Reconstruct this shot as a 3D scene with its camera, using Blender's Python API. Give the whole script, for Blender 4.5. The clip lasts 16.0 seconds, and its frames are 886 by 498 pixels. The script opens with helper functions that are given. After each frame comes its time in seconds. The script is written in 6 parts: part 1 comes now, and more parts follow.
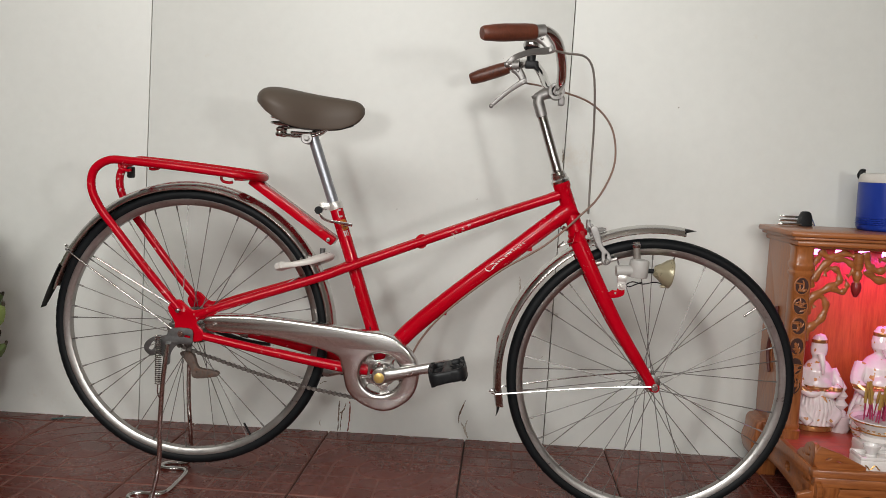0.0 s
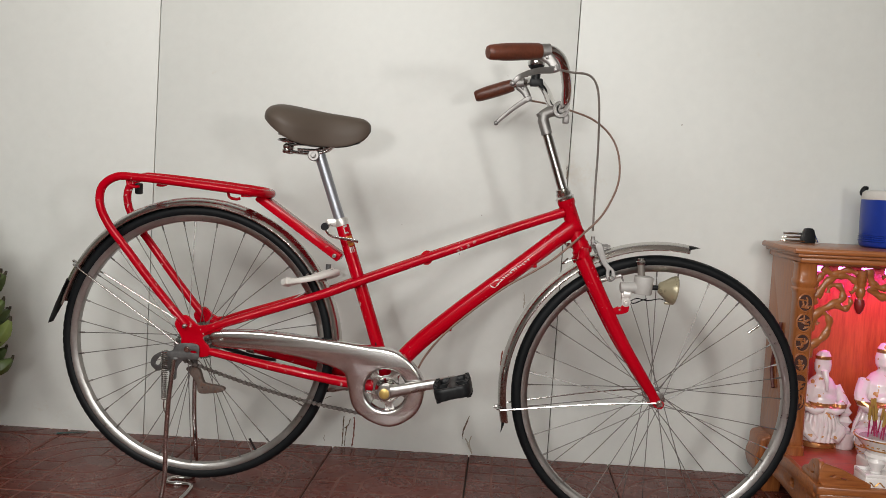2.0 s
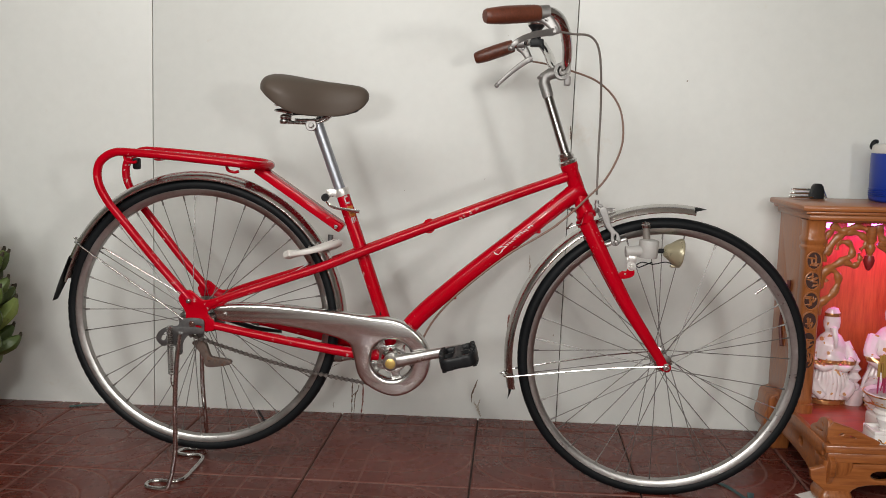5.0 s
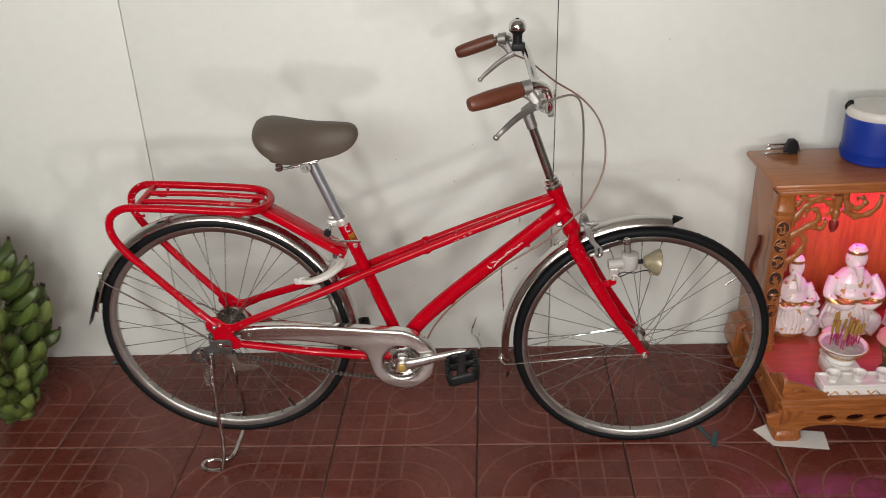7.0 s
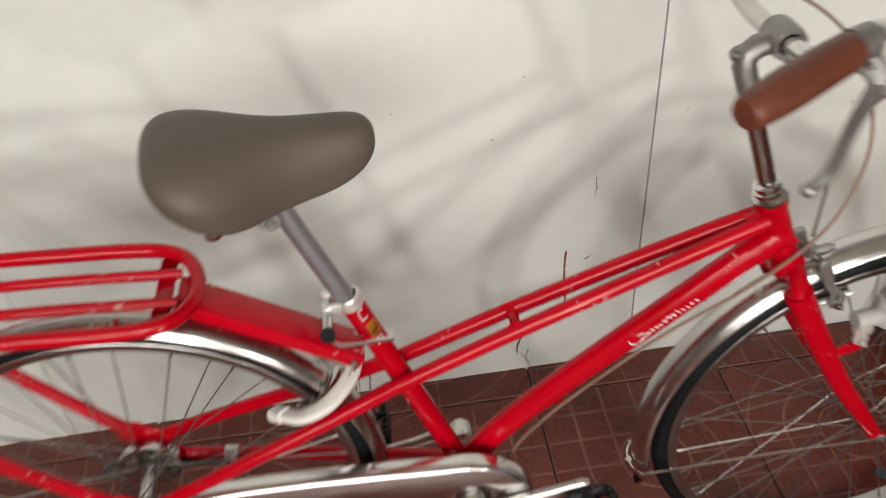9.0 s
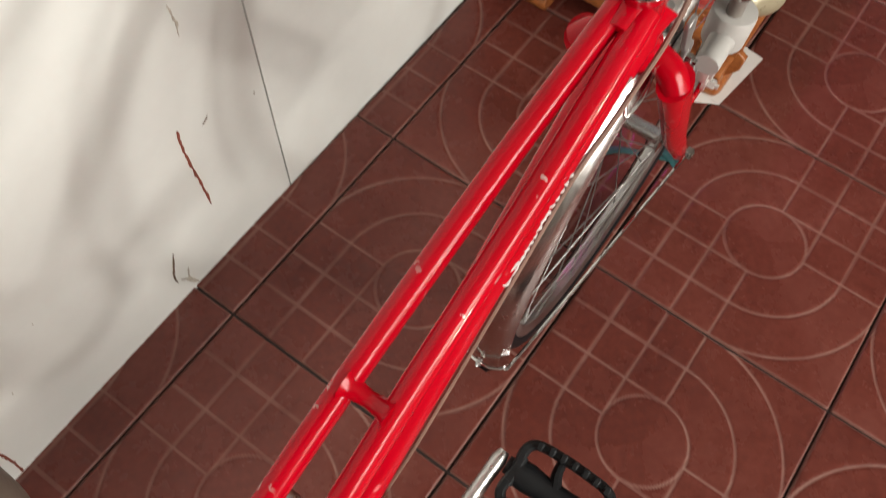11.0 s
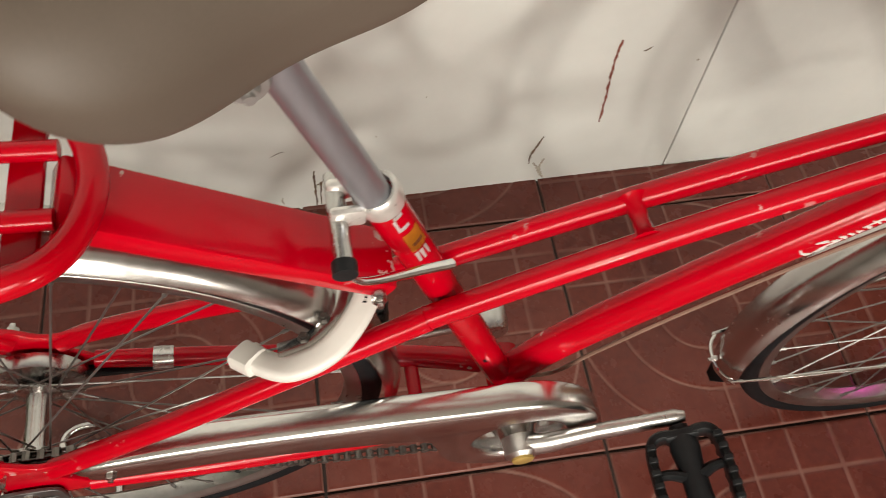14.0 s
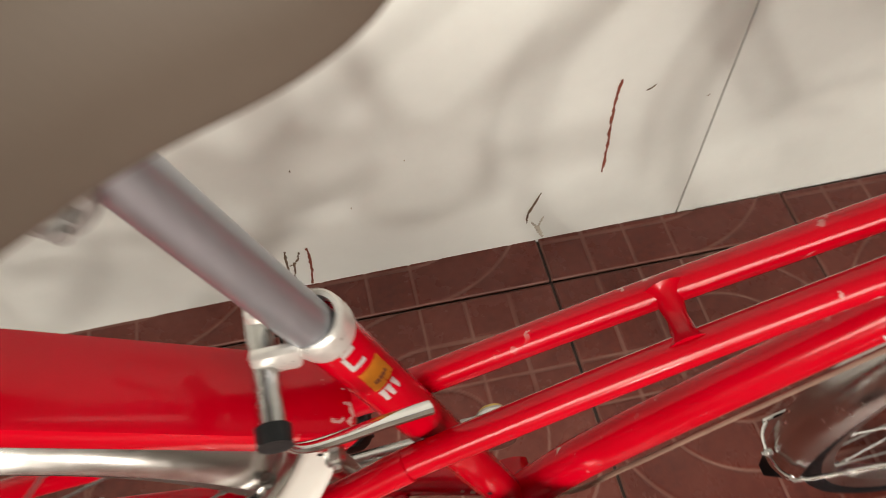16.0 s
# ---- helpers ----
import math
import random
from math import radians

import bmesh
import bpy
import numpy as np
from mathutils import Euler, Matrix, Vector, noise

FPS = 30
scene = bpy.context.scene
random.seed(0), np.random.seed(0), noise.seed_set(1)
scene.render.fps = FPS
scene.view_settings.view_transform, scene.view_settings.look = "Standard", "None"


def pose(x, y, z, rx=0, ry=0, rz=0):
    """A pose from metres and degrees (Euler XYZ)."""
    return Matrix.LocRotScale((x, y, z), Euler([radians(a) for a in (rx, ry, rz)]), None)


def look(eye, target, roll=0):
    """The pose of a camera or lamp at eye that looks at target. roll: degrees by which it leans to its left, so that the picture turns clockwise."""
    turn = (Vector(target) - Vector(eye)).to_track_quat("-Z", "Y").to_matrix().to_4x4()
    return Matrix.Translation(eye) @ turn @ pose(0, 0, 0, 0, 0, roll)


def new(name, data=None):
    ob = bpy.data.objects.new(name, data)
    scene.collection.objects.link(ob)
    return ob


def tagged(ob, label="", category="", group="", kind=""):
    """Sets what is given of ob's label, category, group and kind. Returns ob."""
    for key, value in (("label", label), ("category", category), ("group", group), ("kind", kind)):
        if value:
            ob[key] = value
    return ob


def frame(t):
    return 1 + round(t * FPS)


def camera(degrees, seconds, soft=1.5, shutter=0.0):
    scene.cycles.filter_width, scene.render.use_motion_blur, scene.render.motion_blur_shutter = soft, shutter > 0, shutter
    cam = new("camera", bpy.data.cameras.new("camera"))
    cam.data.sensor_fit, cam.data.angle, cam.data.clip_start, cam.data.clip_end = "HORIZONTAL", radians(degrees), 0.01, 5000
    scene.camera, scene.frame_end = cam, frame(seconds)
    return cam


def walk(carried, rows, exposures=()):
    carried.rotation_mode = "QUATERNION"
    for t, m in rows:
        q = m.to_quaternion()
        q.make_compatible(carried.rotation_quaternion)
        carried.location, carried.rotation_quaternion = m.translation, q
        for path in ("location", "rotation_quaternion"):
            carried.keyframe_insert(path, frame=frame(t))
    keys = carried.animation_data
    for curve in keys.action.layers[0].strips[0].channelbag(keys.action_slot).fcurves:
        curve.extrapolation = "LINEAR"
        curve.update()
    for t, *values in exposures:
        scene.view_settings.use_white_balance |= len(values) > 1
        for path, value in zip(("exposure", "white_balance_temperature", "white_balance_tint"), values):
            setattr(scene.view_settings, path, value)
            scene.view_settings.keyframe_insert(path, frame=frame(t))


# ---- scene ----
cam = camera(56.5, 16.0, soft=0.5, shutter=0.7)
PATH = [
    (0, (0.692, -1.969, 0.84), (0.59, 0.018, 0.636), 2.4),
    (0.5, (0.692, -1.97, 0.835), (0.589, 0.018, 0.641), 2.7),
    (1, (0.69, -1.974, 0.838), (0.584, 0.014, 0.65), 2.6),
    (1.5, (0.688, -1.976, 0.842), (0.579, 0.013, 0.659), 2.5),
    (2, (0.684, -1.981, 0.848), (0.576, 0.009, 0.676), 2.5),
    (2.5, (0.695, -1.977, 0.842), (0.579, 0.012, 0.669), 2.4),
    (3, (0.685, -1.971, 0.842), (0.575, 0.016, 0.643), 1.9),
    (3.5, (0.692, -1.968, 0.838), (0.588, 0.017, 0.622), 1.6),
    (4, (0.689, -1.97, 0.84), (0.588, 0.016, 0.621), 1.5),
    (4.5, (0.698, -1.967, 0.839), (0.591, 0.018, 0.616), 1.3),
    (4.7, (0.697, -1.964, 0.837), (0.58, 0.019, 0.607), 1.3),
    (6.8, (0.714, -1.9, 1.618), (0.562, -0.122, 0.714), -3.5),
    (7, (0.687, -1.889, 1.618), (0.587, -0.113, 0.705), -3.3),
    (7.5, (0.662, -1.675, 1.598), (0.568, 0.086, 0.655), -0.3),
    (8, (0.511, -1.387, 1.535), (0.381, 0.319, 0.5), -1.1),
    (8.5, (0.404, -1.117, 1.518), (0.452, 0.482, 0.317), -4.0),
    (9, (0.388, -0.772, 1.443), (0.509, 0.766, 0.171), -5.3),
    (9.5, (0.352, -0.469, 1.385), (0.745, 0.862, -0.056), -4.7),
    (10, (0.364, -0.248, 1.36), (1.187, 0.76, -0.158), -8.0),
    (10.2, (0.42, -0.177, 1.316), (1.32, 0.603, -0.292), -5.9),
    (12.3, (0.406, -0.097, 1.213), (1.058, 0.3, -0.635), 6.6),
    (12.5, (0.385, -0.153, 1.212), (0.923, 0.45, -0.617), 1.1),
    (13, (0.374, -0.274, 1.234), (0.705, 0.551, -0.557), 0.5),
    (13.5, (0.33, -0.311, 1.247), (0.601, 0.618, -0.503), 2.3),
    (14, (0.294, -0.311, 1.217), (0.534, 0.674, -0.507), 4.3),
    (14.5, (0.273, -0.313, 1.202), (0.499, 0.697, -0.509), 3.7),
    (15, (0.279, -0.305, 1.202), (0.51, 0.712, -0.505), 1.7),
    (15.5, (0.298, -0.244, 1.196), (0.583, 0.794, -0.489), -1.0),
    (16, (0.342, -0.193, 1.102), (0.588, 0.886, -0.563), -0.7),
]
# the film's camera opens up as it comes closer, and its white balance warms
EXPOSURES = [(0.0, -0.26, 6800, 10), (4.7, -0.26, 6800, 10), (6.8, -0.15, 6900, 10), (8.0, -0.10, 7000, 10), (9.0, 0.08, 7000, 10), (10.2, 0.31, 7000, 10), (12.3, 0.74, 7300, 10), (13.0, 0.58, 7300, 10),
             (14.0, 0.44, 7500, 10), (16.0, 0.50, 7500, 10)]
walk(cam, [(t, look(eye, target, roll)) for t, eye, target, roll in PATH], EXPOSURES)


# ---- world, sun and large lights ----
world = bpy.data.worlds.new("world")
scene.world = world
world.use_nodes = True
wn = world.node_tree
sky = wn.nodes.new("ShaderNodeTexSky")
sky.sky_type, sky.sun_disc, sky.sun_elevation, sky.sun_rotation = "NISHITA", False, radians(50), radians(150)
wn.links.new(sky.outputs[0], wn.nodes["Background"].inputs[0])
wn.nodes["Background"].inputs[1].default_value = 0.10


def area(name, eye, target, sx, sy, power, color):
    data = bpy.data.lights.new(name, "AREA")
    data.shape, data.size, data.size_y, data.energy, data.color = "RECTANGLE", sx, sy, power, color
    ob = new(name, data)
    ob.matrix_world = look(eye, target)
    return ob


# two unseen windows, from the wall's paired shadows; upper opening added as soft fill
area("window_daylight", (0.37, -2.62, 0.96), (0.55, 0.0, 0.5), 0.15, 0.15, 12.5, (0.96, 0.98, 1.0))
area("side_window_daylight", (1.64, -2.62, 0.98), (0.9, 0.0, 0.4), 0.15, 0.15, 14, (0.98, 0.98, 0.98))
area("added_fill_light", (0.05, -2.62, 2.00), (0.30, 0.0, 0.4), 2.30, 0.86, 81, (0.975, 0.975, 0.965))


# ---- materials ----
def nodes_of(name):
    m = bpy.data.materials.new(name)
    m.use_nodes = True
    return m, m.node_tree, m.node_tree.nodes["Principled BSDF"]


def link(nt, a, b):
    nt.links.new(a, b)


def noise_node(nt, scale, detail=4.0, rough=0.55, coord="Object", stretch=(1, 1, 1)):
    tc = nt.nodes.new("ShaderNodeTexCoord")
    mp = nt.nodes.new("ShaderNodeMapping")
    mp.inputs["Scale"].default_value = stretch
    n = nt.nodes.new("ShaderNodeTexNoise")
    n.inputs["Scale"].default_value, n.inputs["Detail"].default_value, n.inputs["Roughness"].default_value = scale, detail, rough
    link(nt, tc.outputs[coord], mp.inputs[0])
    link(nt, mp.outputs[0], n.inputs["Vector"])
    return n.outputs[0]


def ramp(nt, value, stops):
    r = nt.nodes.new("ShaderNodeValToRGB")
    r.color_ramp.elements[0].position, r.color_ramp.elements[0].color = stops[0][0], (*stops[0][1], 1)
    r.color_ramp.elements[1].position, r.color_ramp.elements[1].color = stops[-1][0], (*stops[-1][1], 1)
    for p, c in stops[1:-1]:
        r.color_ramp.elements.new(p).color = (*c, 1)
    link(nt, value, r.inputs[0])
    return r.outputs[0]


def mix(nt, fac, a, b, mode="MIX"):
    n = nt.nodes.new("ShaderNodeMix")
    n.data_type, n.blend_type = "RGBA", mode
    for sock, v in ((n.inputs[0], fac), (n.inputs[6], a), (n.inputs[7], b)):
        if isinstance(v, (int, float)):
            sock.default_value = v
        elif isinstance(v, tuple):
            sock.default_value = (*v, 1)
        else:
            link(nt, v, sock)
    return n.outputs[2]


def mathn(nt, op, a, b=0.0, c=0.0):
    n = nt.nodes.new("ShaderNodeMath")
    n.operation = op
    for sock, v in zip(n.inputs, (a, b, c)):
        if isinstance(v, (int, float)):
            sock.default_value = v
        else:
            link(nt, v, sock)
    return n.outputs[0]


def spread(nt, value, lo, hi):
    n = nt.nodes.new("ShaderNodeMapRange")
    n.inputs[3].default_value, n.inputs[4].default_value = lo, hi
    n.inputs[1].default_value, n.inputs[2].default_value = 0.3, 0.7
    link(nt, value, n.inputs[0])
    return n.outputs[0]


def bump(nt, bsdf, height, strength, distance=0.002):
    b = nt.nodes.new("ShaderNodeBump")
    b.inputs["Strength"].default_value, b.inputs["Distance"].default_value = strength, distance
    link(nt, height, b.inputs["Height"])
    link(nt, b.outputs[0], bsdf.inputs["Normal"])


def surf(name, color, rough=0.5, metal=0.0, vary=0.12, fine=90.0, coarse=7.0, relief=0.08, dirt=None, dirt_at=0.62,
         rough_vary=0.08, coat=0.0, stretch=(1, 1, 1)):
    """A worn surface: two scales of tone, uneven gloss, fine relief and, where given, patches of dirt."""
    m, nt, b = nodes_of(name)
    a, c = noise_node(nt, coarse, 5, 0.6, stretch=stretch), noise_node(nt, fine, 3, 0.6, stretch=stretch)
    both = mathn(nt, "ADD", mathn(nt, "MULTIPLY", a, 0.6), mathn(nt, "MULTIPLY", c, 0.4))
    lo, hi = tuple(v * (1 - vary) for v in color), tuple(min(1, v * (1 + vary)) for v in color)
    col = ramp(nt, both, [(0.32, lo), (0.68, hi)])
    if dirt:
        d = ramp(nt, noise_node(nt, coarse * 2.3, 8, 0.72), [(dirt_at, (0, 0, 0)), (dirt_at + 0.1, (1, 1, 1))])
        col = mix(nt, d, col, dirt)
    link(nt, col, b.inputs["Base Color"])
    link(nt, spread(nt, both, max(0.03, rough - rough_vary), min(1, rough + rough_vary)), b.inputs["Roughness"])
    b.inputs["Metallic"].default_value = metal
    b.inputs["Coat Weight"].default_value, b.inputs["Coat Roughness"].default_value = coat, 0.08
    if relief:
        bump(nt, b, both, relief)
    return m


def wood(name, light, dark, rough=0.35, along="x"):
    m, nt, b = nodes_of(name)
    st = {"x": (1.2, 14, 14), "y": (14, 1.2, 14), "z": (14, 14, 1.2)}[along]
    grain, figure = noise_node(nt, 9, 7, 0.65, stretch=st), noise_node(nt, 3, 3, 0.5)
    v = mathn(nt, "ADD", mathn(nt, "MULTIPLY", grain, 0.7), mathn(nt, "MULTIPLY", figure, 0.3))
    link(nt, ramp(nt, v, [(0.34, dark), (0.52, light), (0.7, tuple(c * 1.25 for c in light))]), b.inputs["Base Color"])
    link(nt, spread(nt, grain, rough - 0.06, rough + 0.1), b.inputs["Roughness"])
    b.inputs["Coat Weight"].default_value, b.inputs["Coat Roughness"].default_value = 0.35, 0.18
    bump(nt, b, grain, 0.12)
    return m


def red_paint(name):
    """Glossy enamel, worn through to a pale primer in small clustered chips."""
    m, nt, b = nodes_of(name)
    a = noise_node(nt, 9, 5, 0.6)
    col = ramp(nt, a, [(0.3, (0.37, 0.0003, 0.0065)), (0.7, (0.46, 0.0005, 0.011))])
    fine = ramp(nt, noise_node(nt, 85, 3.0, 0.55), [(0.625, (0, 0, 0)), (0.64, (1, 1, 1))])
    where = ramp(nt, noise_node(nt, 11, 2.0, 0.5), [(0.57, (0, 0, 0)), (0.64, (1, 1, 1))])
    chip = mathn(nt, "MULTIPLY", fine, where)
    col = mix(nt, chip, col, (0.50, 0.30, 0.28))
    link(nt, col, b.inputs["Base Color"])
    link(nt, spread(nt, noise_node(nt, 30, 4, 0.6), 0.14, 0.24), b.inputs["Roughness"])
    b.inputs["Specular IOR Level"].default_value = 0.17
    b.inputs["Coat Weight"].default_value, b.inputs["Coat Roughness"].default_value = 0.14, 0.04
    bump(nt, b, mathn(nt, "SUBTRACT", noise_node(nt, 40, 3, 0.5), mathn(nt, "MULTIPLY", chip, 0.5)), 0.05, 0.001)
    return m


RED = red_paint("red_enamel")
CHROME = surf("chrome", (0.62, 0.61, 0.60), 0.12, 1.0, 0.10, 120, 14, 0.02, dirt=(0.30, 0.25, 0.21), dirt_at=0.66, rough_vary=0.07)
RIM = surf("satin_rim", (0.43, 0.42, 0.405), 0.33, 1.0, 0.14, 140, 16, 0.03, dirt=(0.20, 0.15, 0.12), dirt_at=0.64)
SPOKE = surf("zinc_spoke", (0.24, 0.23, 0.22), 0.42, 0.9, 0.2, 140, 16, 0.03)
DARKCHROME = surf("tarnished_chrome", (0.42, 0.40, 0.385), 0.20, 1.0, 0.15, 120, 14, 0.02, dirt=(0.22, 0.18, 0.15), dirt_at=0.62, rough_vary=0.06)
ALLOY = surf("dull_cast_alloy", (0.33, 0.32, 0.31), 0.50, 0.9, 0.16, 150, 22, 0.04, rough_vary=0.08)
GREYSTEEL = surf("grey_bracket_steel", (0.15, 0.15, 0.15), 0.44, 0.9, 0.25, 120, 24, 0.05, dirt=(0.10, 0.08, 0.07), dirt_at=0.6)
RUSTSTEEL = surf("rusty_steel", (0.13, 0.095, 0.08), 0.62, 0.4, 0.35, 140, 30, 0.1, dirt=(0.14, 0.06, 0.03), dirt_at=0.56)
CHAINSTEEL = surf("chain_steel", (0.22, 0.205, 0.19), 0.40, 0.9, 0.3, 200, 30, 0.06, dirt=(0.05, 0.04, 0.035), dirt_at=0.58)
WHITEMETAL = surf("pale_zinc", (0.68, 0.66, 0.63), 0.32, 0.6, 0.12, 120, 30, 0.04, dirt=(0.30, 0.27, 0.24), dirt_at=0.64)
SATIN = surf("satin_crank_alloy", (0.56, 0.55, 0.535), 0.30, 1.0, 0.10, 160, 18, 0.03, rough_vary=0.06)
STEEL = surf("brushed_alloy", (0.50, 0.49, 0.475), 0.24, 1.0, 0.12, 160, 18, 0.03, rough_vary=0.08)
CASE = surf("brushed_chrome_guard", (0.66, 0.65, 0.635), 0.23, 1.0, 0.05, 150, 6, 0.004, dirt=(0.40, 0.36, 0.32), dirt_at=0.70, rough_vary=0.04, stretch=(1, 1, 5))
FENDER = surf("fender_steel", (0.60, 0.58, 0.56), 0.23, 1.0, 0.08, 130, 12, 0.01, dirt=(0.34, 0.29, 0.25), dirt_at=0.70, rough_vary=0.08)
DARKSTEEL = surf("oily_steel", (0.12, 0.11, 0.10), 0.42, 0.9, 0.3, 200, 30, 0.08)
RUBBER = surf("tyre_rubber", (0.005, 0.006, 0.007), 0.54, 0.0, 0.35, 180, 9, 0.15, dirt=(0.022, 0.02, 0.019), dirt_at=0.64)
RUBBER.node_tree.nodes["Principled BSDF"].inputs["Specular IOR Level"].default_value = 0.17
BLACK = surf("black_plastic", (0.010, 0.011, 0.012), 0.42, 0.0, 0.3, 150, 20, 0.12)
BLACK.node_tree.nodes["Principled BSDF"].inputs["Specular IOR Level"].default_value = 0.22
SADDLE = surf("taupe_vinyl", (0.092, 0.071, 0.056), 0.52, 0.0, 0.07, 420, 5, 0.10, rough_vary=0.06)
SADDLE.node_tree.nodes["Principled BSDF"].inputs["Specular IOR Level"].default_value = 0.32
GRIP = surf("brown_leather_grip", (0.110, 0.030, 0.015), 0.42, 0.0, 0.38, 220, 9, 0.25, dirt=(0.040, 0.016, 0.011), dirt_at=0.55)
LOCKWHITE = surf("white_plastic", (0.66, 0.64, 0.60), 0.38, 0.0, 0.06, 90, 9, 0.03, dirt=(0.35, 0.32, 0.28), dirt_at=0.68)
GREYPLASTIC = surf("grey_plastic", (0.42, 0.41, 0.39), 0.45, 0.0, 0.1, 90, 15, 0.05)
LAMPGOLD = surf("cream_lamp_shell", (0.32, 0.285, 0.19), 0.28, 0.3, 0.1, 70, 15, 0.03)
BRASS = surf("brass_cap", (0.55, 0.38, 0.12), 0.35, 0.6, 0.15, 120, 30, 0.05)
CABLE = surf("grey_cable", (0.20, 0.18, 0.16), 0.45, 0.2, 0.2, 120, 20, 0.05)
CABLERED = surf("brown_cable", (0.20, 0.12, 0.09), 0.45, 0.0, 0.2, 120, 20, 0.05)
WALLMAT = surf("white_wall_board", (0.765, 0.785, 0.750), 0.42, 0.0, 0.035, 30, 1.6, 0.03, dirt=(0.72, 0.70, 0.63), dirt_at=0.64)
SEAM = surf("dark_seam", (0.10, 0.09, 0.08), 0.8, 0.0, 0.2, 40, 6, 0.1)
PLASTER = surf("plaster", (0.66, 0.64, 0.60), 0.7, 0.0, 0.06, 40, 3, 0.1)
# darker than the plaster above, to set bounced light and chrome reflections
SIDEWALL = surf("bounce_toned_plaster", (0.47, 0.445, 0.41), 0.7, 0.0, 0.08, 40, 3, 0.1)
CEILINGMAT = surf("ceiling_board", (0.43, 0.40, 0.36), 0.8, 0.0, 0.06, 40, 3, 0.1)
PALEMARK = surf("faint_grey_smudge", (0.42, 0.38, 0.32), 0.8, 0.0, 0.3, 200, 40, 0.1)
DIRTMARK = surf("brown_stain", (0.13, 0.085, 0.055), 0.8, 0.0, 0.4, 200, 40, 0.1)
RUSTMARK = surf("red_brown_scratch", (0.20, 0.05, 0.03), 0.7, 0.0, 0.3, 200, 40, 0.1)
TEAK = wood("varnished_teak", (0.34, 0.112, 0.030), (0.19, 0.050, 0.013))
TEAKUP = wood("varnished_teak_upright", (0.34, 0.112, 0.030), (0.19, 0.050, 0.013), along="z")
REDBOARD = wood("red_stained_board", (0.42, 0.075, 0.035), (0.27, 0.04, 0.022), 0.4)
PORCELAIN = surf("white_porcelain", (0.78, 0.75, 0.73), 0.16, 0.0, 0.06, 60, 12, 0.02, coat=0.6)
PINKWARE = surf("white_glazed_ware", (0.80, 0.72, 0.73), 0.20, 0.0, 0.10, 45, 14, 0.06, dirt=(0.62, 0.34, 0.14), dirt_at=0.68, coat=0.5)
POSTSTEEL = surf("satin_seat_post", (0.36, 0.375, 0.41), 0.36, 0.80, 0.08, 160, 14, 0.03, rough_vary=0.05, stretch=(1, 1, 0.2))
GOLD = surf("gilding", (0.62, 0.34, 0.12), 0.3, 0.9, 0.2, 90, 30, 0.05)
ASH = surf("ash", (0.40, 0.37, 0.34), 0.9, 0.0, 0.3, 300, 60, 0.3)
JOSS = surf("joss_stick", (0.35, 0.03, 0.09), 0.8, 0.0, 0.2, 200, 40, 0.05)
JOSSTIP = surf("joss_paste", (0.38, 0.22, 0.05), 0.8, 0.0, 0.2, 200, 40, 0.1)
BLUE = surf("blue_plastic", (0.006, 0.035, 0.30), 0.38, 0.0, 0.1, 50, 6, 0.03)
def peel_material():
    """Unripe peel: each fruit its own green, darker and bruised in patches."""
    m, nt, b = nodes_of("green_banana_peel")
    info = nt.nodes.new("ShaderNodeObjectInfo")
    base = ramp(nt, info.outputs["Random"], [(0.0, (0.032, 0.052, 0.010)), (0.5, (0.085, 0.130, 0.026)), (1.0, (0.22, 0.28, 0.075))])
    col = mix(nt, spread(nt, noise_node(nt, 25, 5, 0.6), 0.0, 0.55), base, (0.07, 0.10, 0.025))
    bruise = ramp(nt, noise_node(nt, 38, 4, 0.65), [(0.63, (0, 0, 0)), (0.70, (1, 1, 1))])
    link(nt, mix(nt, bruise, col, (0.06, 0.045, 0.02)), b.inputs["Base Color"])
    link(nt, spread(nt, noise_node(nt, 60, 3, 0.5), 0.38, 0.60), b.inputs["Roughness"])
    bump(nt, b, noise_node(nt, 60, 3, 0.5), 0.12, 0.002)
    return m


GREENPEEL = peel_material()
STALK = surf("banana_stalk", (0.10, 0.10, 0.03), 0.7, 0.0, 0.3, 60, 10, 0.3)
TIPBLACK = surf("dried_tip", (0.03, 0.022, 0.012), 0.8, 0.0, 0.3, 60, 10, 0.2)
PAPER = surf("white_paper", (0.66, 0.63, 0.60), 0.75, 0.0, 0.08, 60, 8, 0.05)
TEAL = surf("teal_plastic_strip", (0.012, 0.075, 0.075), 0.45, 0.0, 0.25, 80, 12, 0.05)
WHITEINK = surf("silver_lettering", (0.66, 0.64, 0.62), 0.35, 0.1, 0.1, 200, 40, 0.0)
ORANGE = surf("orange_sticker", (0.62, 0.22, 0.02), 0.5, 0.0, 0.15, 200, 40, 0.02)
BEADGREEN = surf("green_glaze", (0.10, 0.13, 0.03), 0.25, 0.0, 0.2, 60, 12, 0.04, coat=0.5)
JOINT = surf("dark_joint", (0.030, 0.018, 0.015), 0.9, 0.0, 0.3, 200, 20, 0.2)


